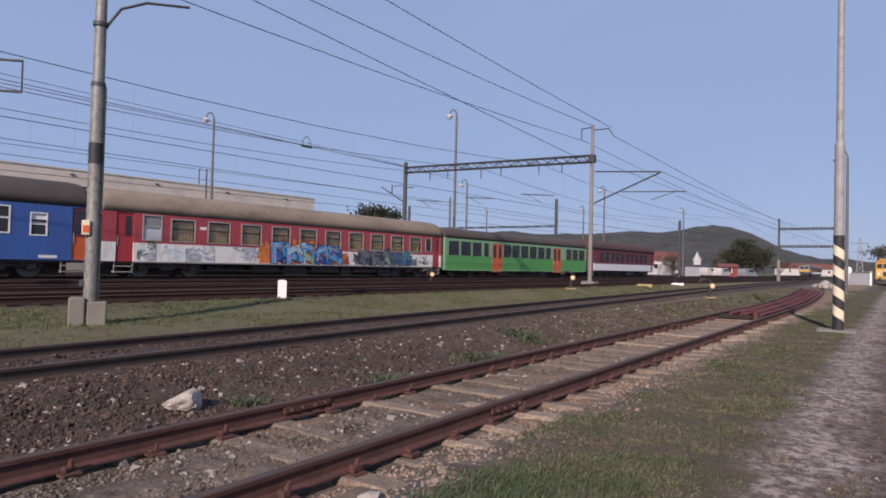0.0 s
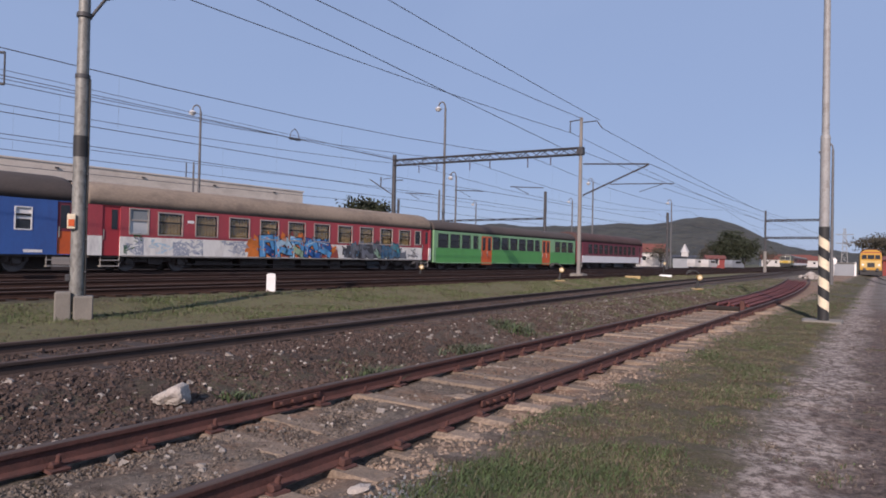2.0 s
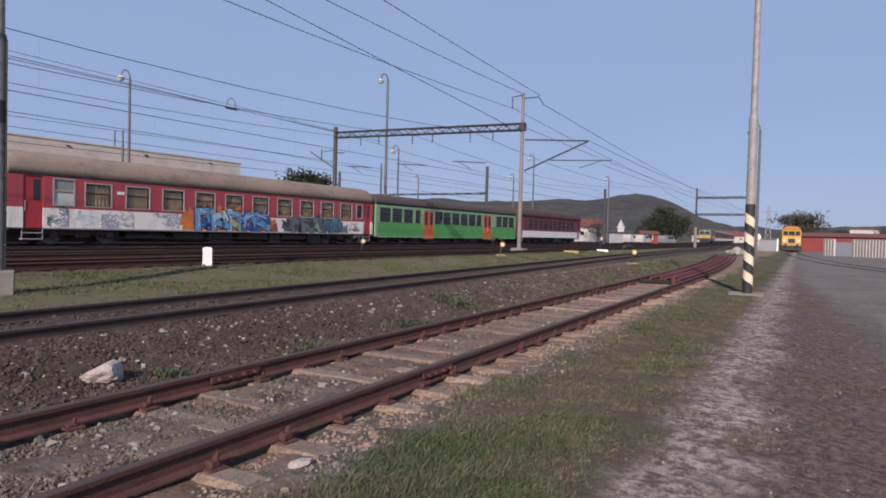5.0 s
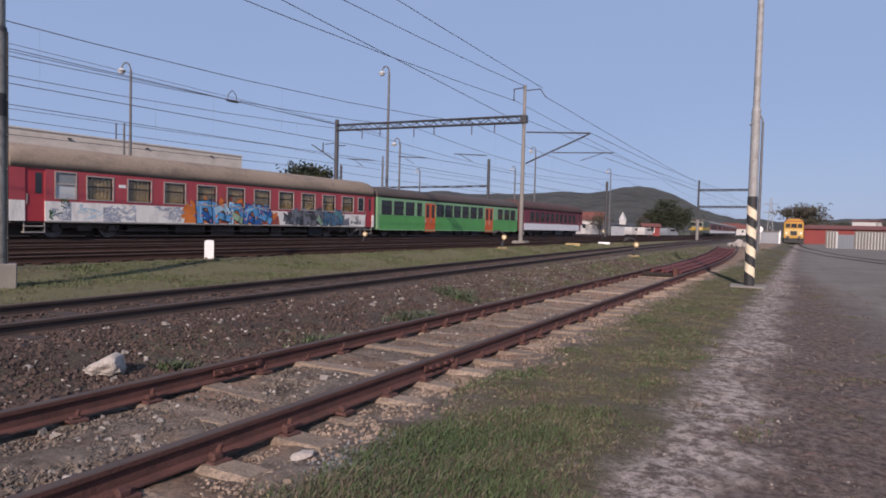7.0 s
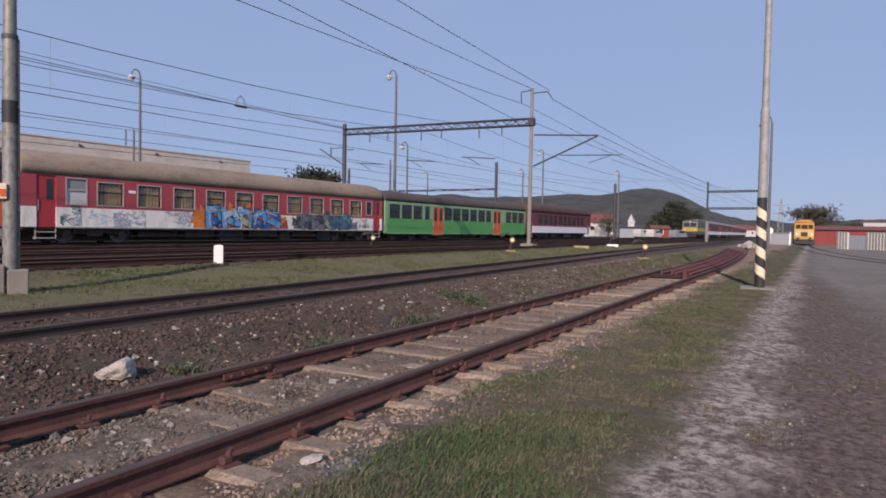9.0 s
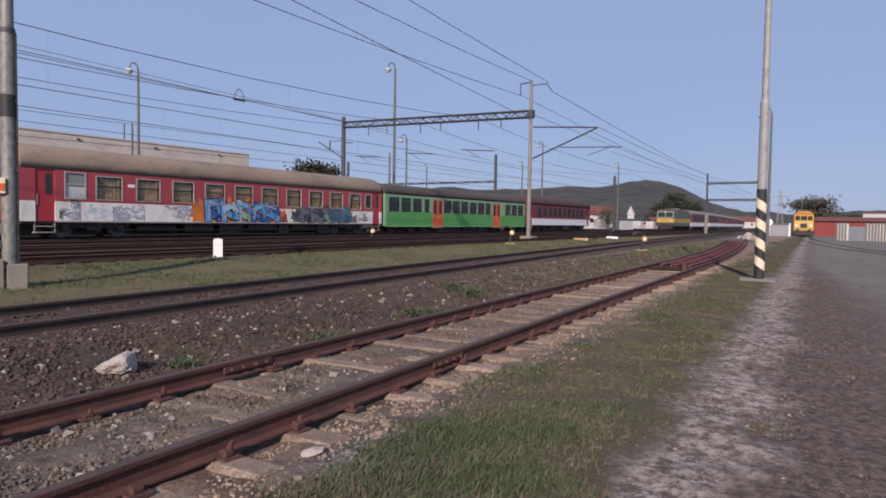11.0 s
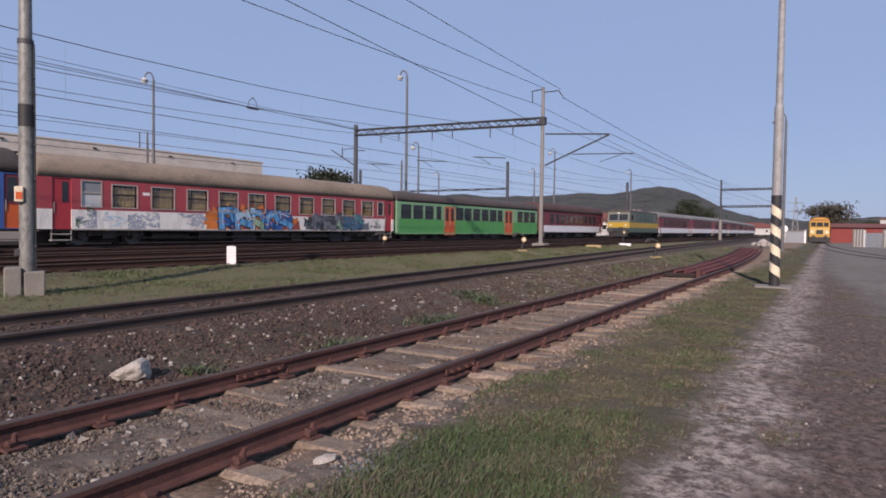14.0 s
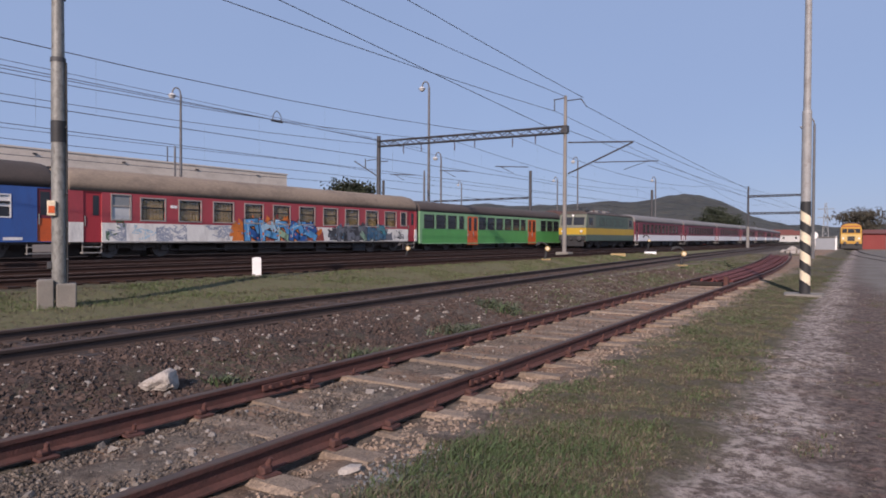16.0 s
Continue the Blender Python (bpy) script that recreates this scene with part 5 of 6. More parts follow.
def tree(az, r, height, width, leaf, seed, label, trunk_h=0.3, clumps=240, flat=1.0):
    """Tapered trunk with limbs; a ragged crown of many small leaf clumps."""
    rnd = random.Random(seed)
    p = polar(az, r)
    root = thing("tree", label, "tree", "trees beyond the yard", at=pose(*p))
    bm = bmesh.new()
    th = height * trunk_h
    add_tube(bm, (0, 0, -0.3), (0, 0, th), height * 0.03, height * 0.02, 8)
    tips = []
    for i in range(7):
        a = 6.283 * i / 7 + rnd.uniform(-0.3, 0.3)
        q = Vector((math.cos(a) * width * 0.3 * rnd.uniform(0.5, 1), math.sin(a) * width * 0.3 * rnd.uniform(0.5, 1), th + (height - th) * rnd.uniform(0.3, 0.8)))
        add_tube(bm, (0, 0, th * rnd.uniform(0.7, 1)), q, height * 0.014, height * 0.005, 6)
        tips.append(q)
    tips.append(Vector((0, 0, height * 0.8)))
    part("trunk", bm, M_BARK, root)
    verts, faces = [], []
    for i in range(clumps):
        t = rnd.choice(tips)
        c = t + Vector((rnd.gauss(0, width * 0.15), rnd.gauss(0, width * 0.15), rnd.gauss(0, (height - th) * 0.13 * flat)))
        c.z = min(c.z, height)
        c.z = max(c.z, th * 0.55)
        for k in range(9):
            o = c + Vector((rnd.gauss(0, 1), rnd.gauss(0, 1), rnd.gauss(0, 0.7))) * height * 0.032
            e = height * rnd.uniform(0.012, 0.028)
            u = Vector((rnd.gauss(0, 1), rnd.gauss(0, 1), rnd.gauss(0, 1))).normalized()
            v = u.orthogonal().normalized()
            b = len(verts)
            verts += [o + u * e, o + v * e * 0.7, o - u * e, o - v * e * 0.7]
            faces.append((b, b + 1, b + 2, b + 3))
    me = bpy.data.meshes.new("crown")
    me.from_pydata(verts, [], faces)
    me.materials.append(leaf)
    new("crown", me).parent = root


def house(az, r, w, dp, h, roof_h, wall, roof, label, turn=0.0, windows=2, name="house"):
    p = polar(az, r)
    root = thing(name, label, "house", at=pose(p.x, p.y, p.z, 0, 0, -az + turn))
    part("wall", box(-w / 2, w / 2, 0, dp, -0.4, h), wall, root)
    bm = bmesh.new()
    add_prism(bm, [(-0.35, h), (dp + 0.35, h), (dp / 2, h + roof_h)], "x", -w / 2 - 0.3, w / 2 + 0.3)
    part("roof", bm, roof, root)
    for i in range(windows):
        x = -w / 2 + w * (i + 0.5) / windows
        win = part("window", box(x - 0.55, x + 0.55, -0.05, 0.0, h * 0.4, h * 0.4 + 1.2), M_WHITE, root)
        part("pane", box(x - 0.45, x + 0.45, -0.07, -0.05, h * 0.4 + 0.1, h * 0.4 + 1.1), M_DARKGLASS, win)
    return root


def yellow_railcar():
    """Works railcar seen end-on on a side track."""
    p = polar(-0.62, 109)
    root = thing("works_railcar", "yellow works railcar with dark windows seen end-on", "railcar", at=pose(p.x, p.y, 0.1, 0, 0, 2.0))
    bm = bmesh.new()
    add_prism(bm, [(-1.28, 0.85), (1.28, 0.85), (1.28, 3.05), (1.1, 3.5), (0.6, 3.72), (-0.6, 3.72), (-1.1, 3.5), (-1.28, 3.05)], "y", 0, 15)
    part("body", bm, M_RAILCAR, root)
    part("windscreen_band", box(-1.1, 1.1, -0.04, 0.0, 2.4, 3.0, 0.0), M_DARKGLASS, root)
    for x in (-0.45, 0.45):
        part("pillar", box(x - 0.05, x + 0.05, -0.07, -0.04, 2.26, 3.02), M_RAILCAR, root)
    part("warning_panel", box(-1.2, 1.2, -0.03, 0.0, 1.2, 2.2), mat("buff_panel_paint", (0.55, 0.38, 0.13), 0.5, 0, 0.12, 0.8, 20, 0.03), root, "pale front panel")
    part("grille", box(-0.45, 0.45, -0.06, -0.03, 1.25, 1.9), M_BLACK, root)
    part("top_trim", box(-1.2, 1.2, -0.05, 0.02, 3.3, 3.42), M_RUSTRED, root)
    for x in (-0.95, 0.95):
        part("headlamp", tube((x, -0.03, 1.6), (x, -0.1, 1.6), 0.14, n=12), M_WHITE, root)
        part("buffer", tube((x * 0.8, 0, 0.95), (x * 0.8, -0.45, 0.95), 0.2, n=12), M_STEEL_DARK, root)
    part("plough", box(-1.3, 1.3, -0.1, 0.2, 0.12, 0.85, 0.04), M_BLACK, root)
    part("underframe", box(-1.3, 1.3, 0.3, 14.7, 0.15, 0.85), M_UNDER, root)
    part("roof_edge", box(-1.0, 1.0, 0.3, 14, 3.7, 3.85, 0.04), M_ROOF_BROWN, root)
    side = thing("side_track", "rusty side track under the works railcar", "railway track", kind="structure")
    pts = [(12.5, 24, -0.12), (7.6, 34, -0.12), (4.4, 44, -0.12), (2.3, 54, -0.12), (0.9, 66, -0.12), (-0.2, 80, -0.1), (-0.9, 95, -0.06), (p.x, 109, -0.06), (-1.5, 130, -0.06)]
    for sgn in (-0.7525, 0.7525):
        part("rail", rail_mesh(bmesh.new(), pts, sgn), [M_RAIL_DARK, M_RAIL_TOP], side)


def right_side_yard():
    # red shed and its long roof behind the fence
    p = polar(2.6, 122)
    shed = thing("red_shed", "low red-brown shed with a shallow roof", "shed", at=pose(p.x, p.y, 0, 0, 0, -2.6))
    part("wall", box(-5.3, 12, 0, 10, -0.3, 2.5), M_RED_WALL, shed)
    bm = bmesh.new()
    add_prism(bm, [(-0.4, 2.5), (10.4, 2.5), (5, 3.2)], "x", -5.5, 12.3)
    part("roof", bm, M_TILE, shed)
    part("door", box(-1.9, -0.9, -0.06, 0, 0, 2.1), M_GREY_SHEET, shed)
    # pale panel fence running towards the viewer
    a, b = polar(1.62, 88, 0), polar(6.6, 85, 0)
    fence = thing("panel_fence", "pale concrete panel fence with a grey gate", "fence")
    n = 26
    for i in range(n):
        q0, q1 = a.lerp(b, i / n), a.lerp(b, (i + 0.94) / n)
        t = (q1 - q0)
        ang = math.degrees(math.atan2(t.y, t.x))
        gate = 4 <= i < 10
        h = 1.62 if gate else 1.95
        ob = part("panel", box(0, t.length, -0.05, 0.05, -0.2, h, 0.02), M_GREY_SHEET if gate else M_FENCE, fence, "grey gate panel" if gate else "")
        ob.matrix_basis = pose(q0.x, q0.y, 0, 0, 0, ang)
        if not gate:
            ps = part("post", box(-0.1, 0.1, -0.1, 0.1, -0.2, 2.05, 0.02), M_CONCRETE, fence)
            ps.matrix_basis = pose(q0.x, q0.y, 0, 0, 0, ang)
    # grey sheet-metal hut and a white tank beside the track
    p = polar(-2.35, 98)
    hut = thing("sheet_metal_hut", "low grey corrugated sheet-metal hut", "hut", at=pose(p.x, p.y, 0, 0, 0, 2.4))
    bm = bmesh.new()
    for i in range(16):
        add_box(bm, -1.2 + 0.15 * i, -1.2 + 0.15 * i + 0.09, -0.03, 0.0, 0, 1.8)
    part("corrugation", bm, M_GREY_SHEET, hut)
    part("body", box(-1.2, 1.2, 0, 2.4, -0.2, 1.8), M_GREY_SHEET, hut)
    part("roof", box(-1.35, 1.35, -0.2, 2.6, 1.8, 1.9, 0.02), M_CONCRETE, hut)
    part("corner_post", box(1.2, 1.42, -0.12, 0.1, -0.2, 1.95), M_WHITE, hut)
    p = polar(-3.28, 90)
    tank = thing("white_tank", "white cylindrical tank on short legs", "tank", at=pose(p.x, p.y, 0, 0, 0, 3))
    part("barrel", tube((-0.55, 0, 1.0), (0.55, 0, 1.0), 0.5, n=20), M_PLASTER, tank)
    for x in (-0.4, 0.4):
        part("leg", box(x - 0.08, x + 0.08, -0.4, 0.4, -0.1, 0.7), M_PLASTER, tank)
    p = polar(-3.05, 86)
    disc = thing("disc_signal", "round white disc signal on a thin post", "railway signal", at=pose(p.x, p.y, 0, 0, 0, 3))
    part("post", tube((0, 0, -0.1), (0, 0, 2.2), 0.06, n=8), M_STEEL_DARK, disc)
    part("disc", tube((0, -0.03, 2.0), (0, 0.03, 2.0), 0.42, n=24), M_WHITE, disc)
    house(4.15, 205, 6.6, 8, 5.4, 0.5, M_PLASTER, M_TILE, "white plastered house with a low tiled roof", 0, 2)
    # lattice pylon on the skyline
    p = polar(-2.29, 260)
    pyl = thing("pylon", "thin grey lattice pylon with two arms", "pylon", at=pose(p.x, p.y, 0))
    bm = bmesh.new()
    for i in range(6):
        z0, z1 = 2.4 * i, 2.4 * (i + 1)
        w0, w1 = 1.1 - 0.14 * i, 1.1 - 0.14 * (i + 1)
        for sx, sy in ((1, 1), (1, -1), (-1, 1), (-1, -1)):
            add_tube(bm, (sx * w0, sy * w0, z0), (sx * w1, sy * w1, z1), 0.09, n=4)
            add_tube(bm, (sx * w0, sy * w0, z0), (-sx * w1, sy * w1, z1), 0.05, n=4)
    for z in (9.2, 12.2):
        add_tube(bm, (-2.6, 0, z), (2.6, 0, z), 0.12, n=4)
    part("tower", bm, M_POLE, pyl)


def middle_distance():
    # white hut with a small turret, cars and sheds at the far side of the yard
    p = polar(-13.75, 128)
    hut = thing("signal_hut", "small white hut with a grey roof and turret", "hut", at=pose(p.x, p.y, ground_z(p.x, p.y), 0, 0, 13.7))
    part("wall", box(-2.0, 1.9, 0, 4, -0.3, 2.0), M_GREY_SHEET, hut)
    part("door", box(-1.6, -0.2, -0.05, 0, 0, 1.8), M_GREY_SHEET, hut)
    bm = bmesh.new()
    add_prism(bm, [(-0.4, 2.0), (4.4, 2.0), (2, 2.5)], "x", -2.3, 2.2)
    part("roof", bm, M_STEEL_DARK, hut)
    part("turret", box(-0.5, 0.7, 0.4, 1.6, 2.2, 3.0), M_PLASTER, hut)
    part("turret_cap", tube((0.1, 1.0, 3.0), (0.1, 1.0, 4.6), 0.85, 0.05, 4), M_PLASTER, hut)
    rnd = random.Random(4)
    for az, r, c in ((-12.75, 126, M_PLASTER), (-12.25, 130, M_GREY_SHEET), (-11.85, 127, M_PLASTER), (-9.9, 132, M_GREY_SHEET)):
        p = polar(az, r)
        car = thing("parked_van", ("white" if c is M_PLASTER else "grey") + " van parked beyond the tracks", "van", "parked vans", at=pose(p.x, p.y, p.z, 0, 0, rnd.uniform(60, 110)))
        bm = bmesh.new()
        add_prism(bm, [(-1.9, 0.35), (1.9, 0.35), (1.9, 0.9), (1.25, 1.05), (0.75, 1.65), (-1.8, 1.7), (-1.95, 1.0)], "y", -0.8, 0.8)
        part("body", bm, c, car)
        part("window", box(-0.9, 0.85, -0.82, -0.8, 1.1, 1.5), M_DARKGLASS, car)
        for x in (-1.2, 1.2):
            for y in (-0.75, 0.65):
                part("wheel", tube((x, y, 0.32), (x, y + 0.12, 0.32), 0.32, n=14), M_BLACK, car)
    house(-11.3, 134, 3.2, 4, 1.9, 0.7, M_RED_WALL, M_TILE, "small red-brown wooden shed", 8, 1, "garden_shed")
    house(-6.9, 330, 12, 9, 3.2, 2.2, M_PLASTER, M_TILE, "pale far house with a red tiled roof", 6, 3)
    house(-5.7, 345, 14, 9, 3.4, 2.4, M_SHED_WALL, M_TILE, "far house with a dull red roof", -5, 3)
    house(-4.7, 320, 10, 9, 3.0, 2.0, M_PLASTER, M_TILE, "pale far house with a red tiled roof", 12, 2)
    house(-16.3, 150, 7, 7, 3.2, 2.0, M_PLASTER, M_TILE, "pale house with a red tiled roof", 10, 2)
    house(-17.6, 165, 9, 8, 3.0, 1.8, M_RED_WALL, M_TILE, "dull red house with a tiled roof", -8, 3)
    tree(-10.3, 150, 7.8, 7.0, M_LEAF, 2, "dense dark green tree beyond the tracks", 0.15, 1100)
    tree(-9.2, 156, 6.6, 6.0, M_LEAF, 3, "dense dark green tree beyond the tracks", 0.15, 900)
    tree(-12.0, 165, 5.2, 6, M_LEAF_AUTUMN, 5, "thin brownish autumn tree beyond the tracks", 0.25, 240)
    tree(-15.6, 146, 5.0, 6, M_LEAF_AUTUMN, 6, "brownish autumn tree beside a house", 0.25, 240)
    tree(-16.9, 152, 4.2, 6, M_LEAF, 7, "low dark bushy tree", 0.2, 240)
    tree(-7.6, 200, 4.8, 8, M_LEAF_AUTUMN, 8, "low brown autumn tree", 0.2, 240)
    tree(-41.3, 92, 9.4, 7.0, M_LEAF, 9, "dark green tree behind the parked train", 0.4, 420)
    tree(-43.0, 96, 8.0, 4.0, M_LEAF, 12, "dark green bushy tree behind the parked train", 0.4, 200)
    tree(0.1, 150, 7.8, 9.5, M_LEAF_AUTUMN, 10, "half-bare autumn tree with thin greyish foliage", 0.3, 620, 0.8)
    tree(2.6, 230, 5.8, 9, M_LEAF, 11, "low dark tree behind the sheds", 0.2, 500)
    tree(5.6, 190, 5.6, 7, M_LEAF_AUTUMN, 13, "low brown tree behind the sheds", 0.2, 260)


def hill_material():
    return mat("wooded_hillside", (0.042, 0.043, 0.034), 0.95, 0, 0.9, 0.02, 0.09, 0, (0.10, 0.083, 0.056), 0.7)


SKYLINE = [(-95, 1.6), (-60, 2.2), (-48, 2.6), (-40, 3.0), (-35.2, 3.15), (-31.6, 3.0), (-29.4, 3.2), (-26.6, 2.9), (-24.6, 3.05), (-22.7, 3.05), (-20.8, 3.22), (-19.4, 3.33), (-17.0, 3.22), (-15, 3.45), (-13.9, 3.7), (-12.6, 3.82), (-11.3, 3.66), (-9.7, 3.15), (-8.4, 2.55), (-7.4, 1.95), (-6, 1.55), (-4.7, 1.25), (-3.1, 1.35), (-1.7, 1.1), (0.9, 1.2), (2.7, 1.3), (5.5, 1.5), (15, 1.7), (60, 1.6), (95, 1.5)]


def hills():
    """One wooded ridge round the valley, its crest following the skyline."""
    azs = np.arange(-95, 95.01, 0.25)
    crest = np.interp(azs, [a for a, _ in SKYLINE], [e for _, e in SKYLINE])
    radii = (420, 560, 700, 850, 1000, 1150, 1300, 1450, 1600, 1750, 2000)
    verts, faces = [], []
    for i, a in enumerate(azs):
        top = 1600 * math.tan(radians(crest[i]))
        for r in radii:
            k = smooth01((r - 420) / 1180) if r <= 1600 else 1 - smooth01((r - 1600) / 500) * 0.5
            x, y = r * math.sin(radians(a)), r * math.cos(radians(a))
            n = noise.noise(Vector((x * 0.008, y * 0.008, 0))) * 11 + noise.noise(Vector((x * 0.03, y * 0.03, 5))) * 7 + noise.noise(Vector((x * 0.09, y * 0.09, 2))) * 4
            verts.append((x, y, top * k * (r / 1600 if r < 1600 else 1) + n * k * (0.3 if r >= 1450 else 1.0) - 2))
    m = len(radii)
    for i in range(len(azs) - 1):
        for j in range(m - 1):
            faces.append((i * m + j, i * m + j + 1, (i + 1) * m + j + 1, (i + 1) * m + j))
    me = bpy.data.meshes.new("hills")
    me.from_pydata(verts, [], faces)
    me.materials.append(hill_material())
    me.polygons.foreach_set("use_smooth", [True] * len(me.polygons))
    tagged(new("hills", me), "low wooded hills in dull autumn green and brown", "hills", kind="structure")


warehouse()
yellow_railcar()
right_side_yard()
middle_distance()
hills()


# ---- track beds, stones and grass ----
def sleeper_mesh(name, length, width, height, m, seed):
    rnd = random.Random(seed)
    bm = box(-length / 2, length / 2, -width / 2, width / 2, -height, 0, 0.025)
    for v in bm.verts:
        v.co += Vector((rnd.uniform(-0.03, 0.03), rnd.uniform(-0.015, 0.015), rnd.uniform(-0.012, 0.006)))
    me = bpy.data.meshes.new(name)
    bm.to_mesh(me)
    bm.free()
    me.materials.append(m)
    return me


def lay_sleepers(root, meshes, place, count, jitter=0.03, seed=1, sink=0.012):
    rnd = random.Random(seed)
    for i in range(count):
        x, y, z, turn = place(i)
        ob = new("sleeper", rnd.choice(meshes))
        ob.parent = root
        ob.matrix_basis = pose(x + rnd.uniform(-0.06, 0.06), y + rnd.uniform(-jitter, jitter), z + rnd.uniform(-sink, sink * 0.7), rnd.uniform(-2, 2), rnd.uniform(-0.7, 0.7) * sink / 0.012, turn + rnd.uniform(-1.5, 1.5))


def siding_x(y):
    k = max(0, y - 26) / 36
    return -3.99 - 1.8 * k * k


def fastening_mesh(seed):
    """Rusted rib plate with clamps and bolts beside the rail foot, caked and uneven."""
    rnd = random.Random(seed)
    bm = bmesh.new()
    add_box(bm, -0.15, 0.15, -0.07, 0.07, -0.01, 0.014, 0.005)
    for s in (-1, 1):
        h = rnd.uniform(0.035, 0.075)
        w = rnd.uniform(0.03, 0.05)
        add_box(bm, s * 0.085 - 0.03, s * 0.085 + 0.03, -w, w * rnd.uniform(0.6, 1.1), 0.01, h, 0.012)
        if rnd.random() < 0.75:
            add_tube(bm, (s * 0.09, 0.01, h - 0.01), (s * (0.09 + rnd.uniform(-0.01, 0.02)), 0.01, h + rnd.uniform(0.03, 0.06)), 0.02, 0.014, n=6)
    for v in bm.verts:
        v.co += Vector((rnd.uniform(-1, 1), rnd.uniform(-1, 1), rnd.uniform(-1, 1))) * 0.006
    me = bpy.data.meshes.new("fastening")
    bm.to_mesh(me)
    bm.free()
    me.materials.append(M_RAIL)
    return me


def dress_siding():
    ms = [sleeper_mesh("sleeper", 2.5, 0.25, 0.16, M_SLEEPER, k) for k in range(6)]
    lay_sleepers(siding, ms, lambda i: (siding_x(-1 + 0.63 * i), -1 + 0.63 * i, 0.008, 0), 92, seed=5, sink=0.022)
    kinds = [fastening_mesh(k) for k in range(7)]
    pick = random.Random(3)
    for i in range(46):
        y = -1 + 0.63 * i
        for sx in (-0.7525, 0.7525):
            if pick.random() < 0.12:
                continue
            ob = new("fastening", pick.choice(kinds))
            ob.parent = siding
            ob.matrix_basis = pose(siding_x(y) + sx, y, 0.012, 0, 0, 5 * math.sin(7.1 * i + sx))
    # fishplated joints
    for sx, y in ((-0.7525, 4.4), (0.7525, 5.7), (-0.7525, 16.9), (0.7525, 18.2)):
        bm = bmesh.new()
        for s in (-1, 1):
            add_box(bm, sx + s * 0.028 - 0.012, sx + s * 0.028 + 0.012, y - 0.3, y + 0.3, 0.05, 0.11, 0.004)
            for j in (-0.22, -0.08, 0.08, 0.22):
                add_tube(bm, (sx + s * 0.04, y + j, 0.08), (sx + s * 0.075, y + j, 0.08), 0.018, n=6)
        part("fishplate", bm, M_RAIL, siding, "rusty bolted fishplate").location = (siding_x(y), 0, 0.02)


def stored_rails():
    """Rust-red spare rails lying between the running rails of the siding."""
    m = mat("fresh_red_rust", (0.16, 0.046, 0.04), 0.85, 0, 0.3, 2, 40, 0.2, (0.07, 0.03, 0.026), 0.6)
    for i, off in enumerate((-0.52, -0.36, -0.2, -0.05, 0.1, 0.25, 0.4, 0.54)):
        rnd = random.Random(i)
        pts = []
        y = 22.3 + rnd.uniform(-0.4, 0.8)
        while y < 58:
            pts.append((siding_x(y) + rnd.uniform(-0.015, 0.015), y, ground_z(siding_x(y), y) + 0.025 + 0.012 * (i % 3)))
            y += 4
        root = part("spare_rail", rail_mesh(bmesh.new(), pts, off), [m, m])
        tagged(root, "rust-red spare rail lying between the siding rails", "rail", "spare rails")
    bm = box(-0.66, 0.66, -0.09, 0.09, 0, 0.13, 0.02)
    t = part("cross_timber", bm, M_SLEEPER_DARK)
    t.matrix_basis = pose(siding_x(22), 22.0, ground_z(siding_x(22), 22) + 0.02, 0, 0, 4)
    tagged(t, "dark short timber lying across the siding", "timber")
    bm = box(-0.07, 0.07, -0.09, 0.09, 0, 0.34, 0.02)
    t = part("wheel_stop", bm, M_RAIL)
    t.matrix_basis = pose(siding_x(21.6) + 0.45, 21.7, ground_z(siding_x(22), 22) + 0.02, 0, 0, 4)
    tagged(t, "rusty steel wheel stop beside the rail", "wheel stop")


def dress_second():
    worn = mat("dusty_dark_sleeper", (0.058, 0.043, 0.036), 0.9, 0, 0.35, 5, 60, 0.4, rand=0.3)
    ms = [sleeper_mesh("sleeper", 2.5, 0.26, 0.16, worn, 20 + k) for k in range(5)]
    lay_sleepers(second_track, ms, lambda i: (second_x(-2 + 0.64 * i), -2 + 0.64 * i, ground_z(second_x(-2 + 0.64 * i), -2 + 0.64 * i) + 0.012, 2.9), 110, seed=6)
    rnd = random.Random(2)
    for root, d in zip(main_tracks, MAIN):
        bm = bmesh.new()
        for i in range(190):
            s = -20 + 0.65 * i
            p = train_at(s, d + train_bend(s), BED)
            add_box(bm, p.x - 1.25, p.x + 1.25, p.y - 0.13, p.y + 0.13, p.z - 0.1, p.z + 0.04 + rnd.uniform(-0.012, 0.012))
        tagged(part("sleeper", bm, M_MAIN_SLEEPER, root), kind="stuff")


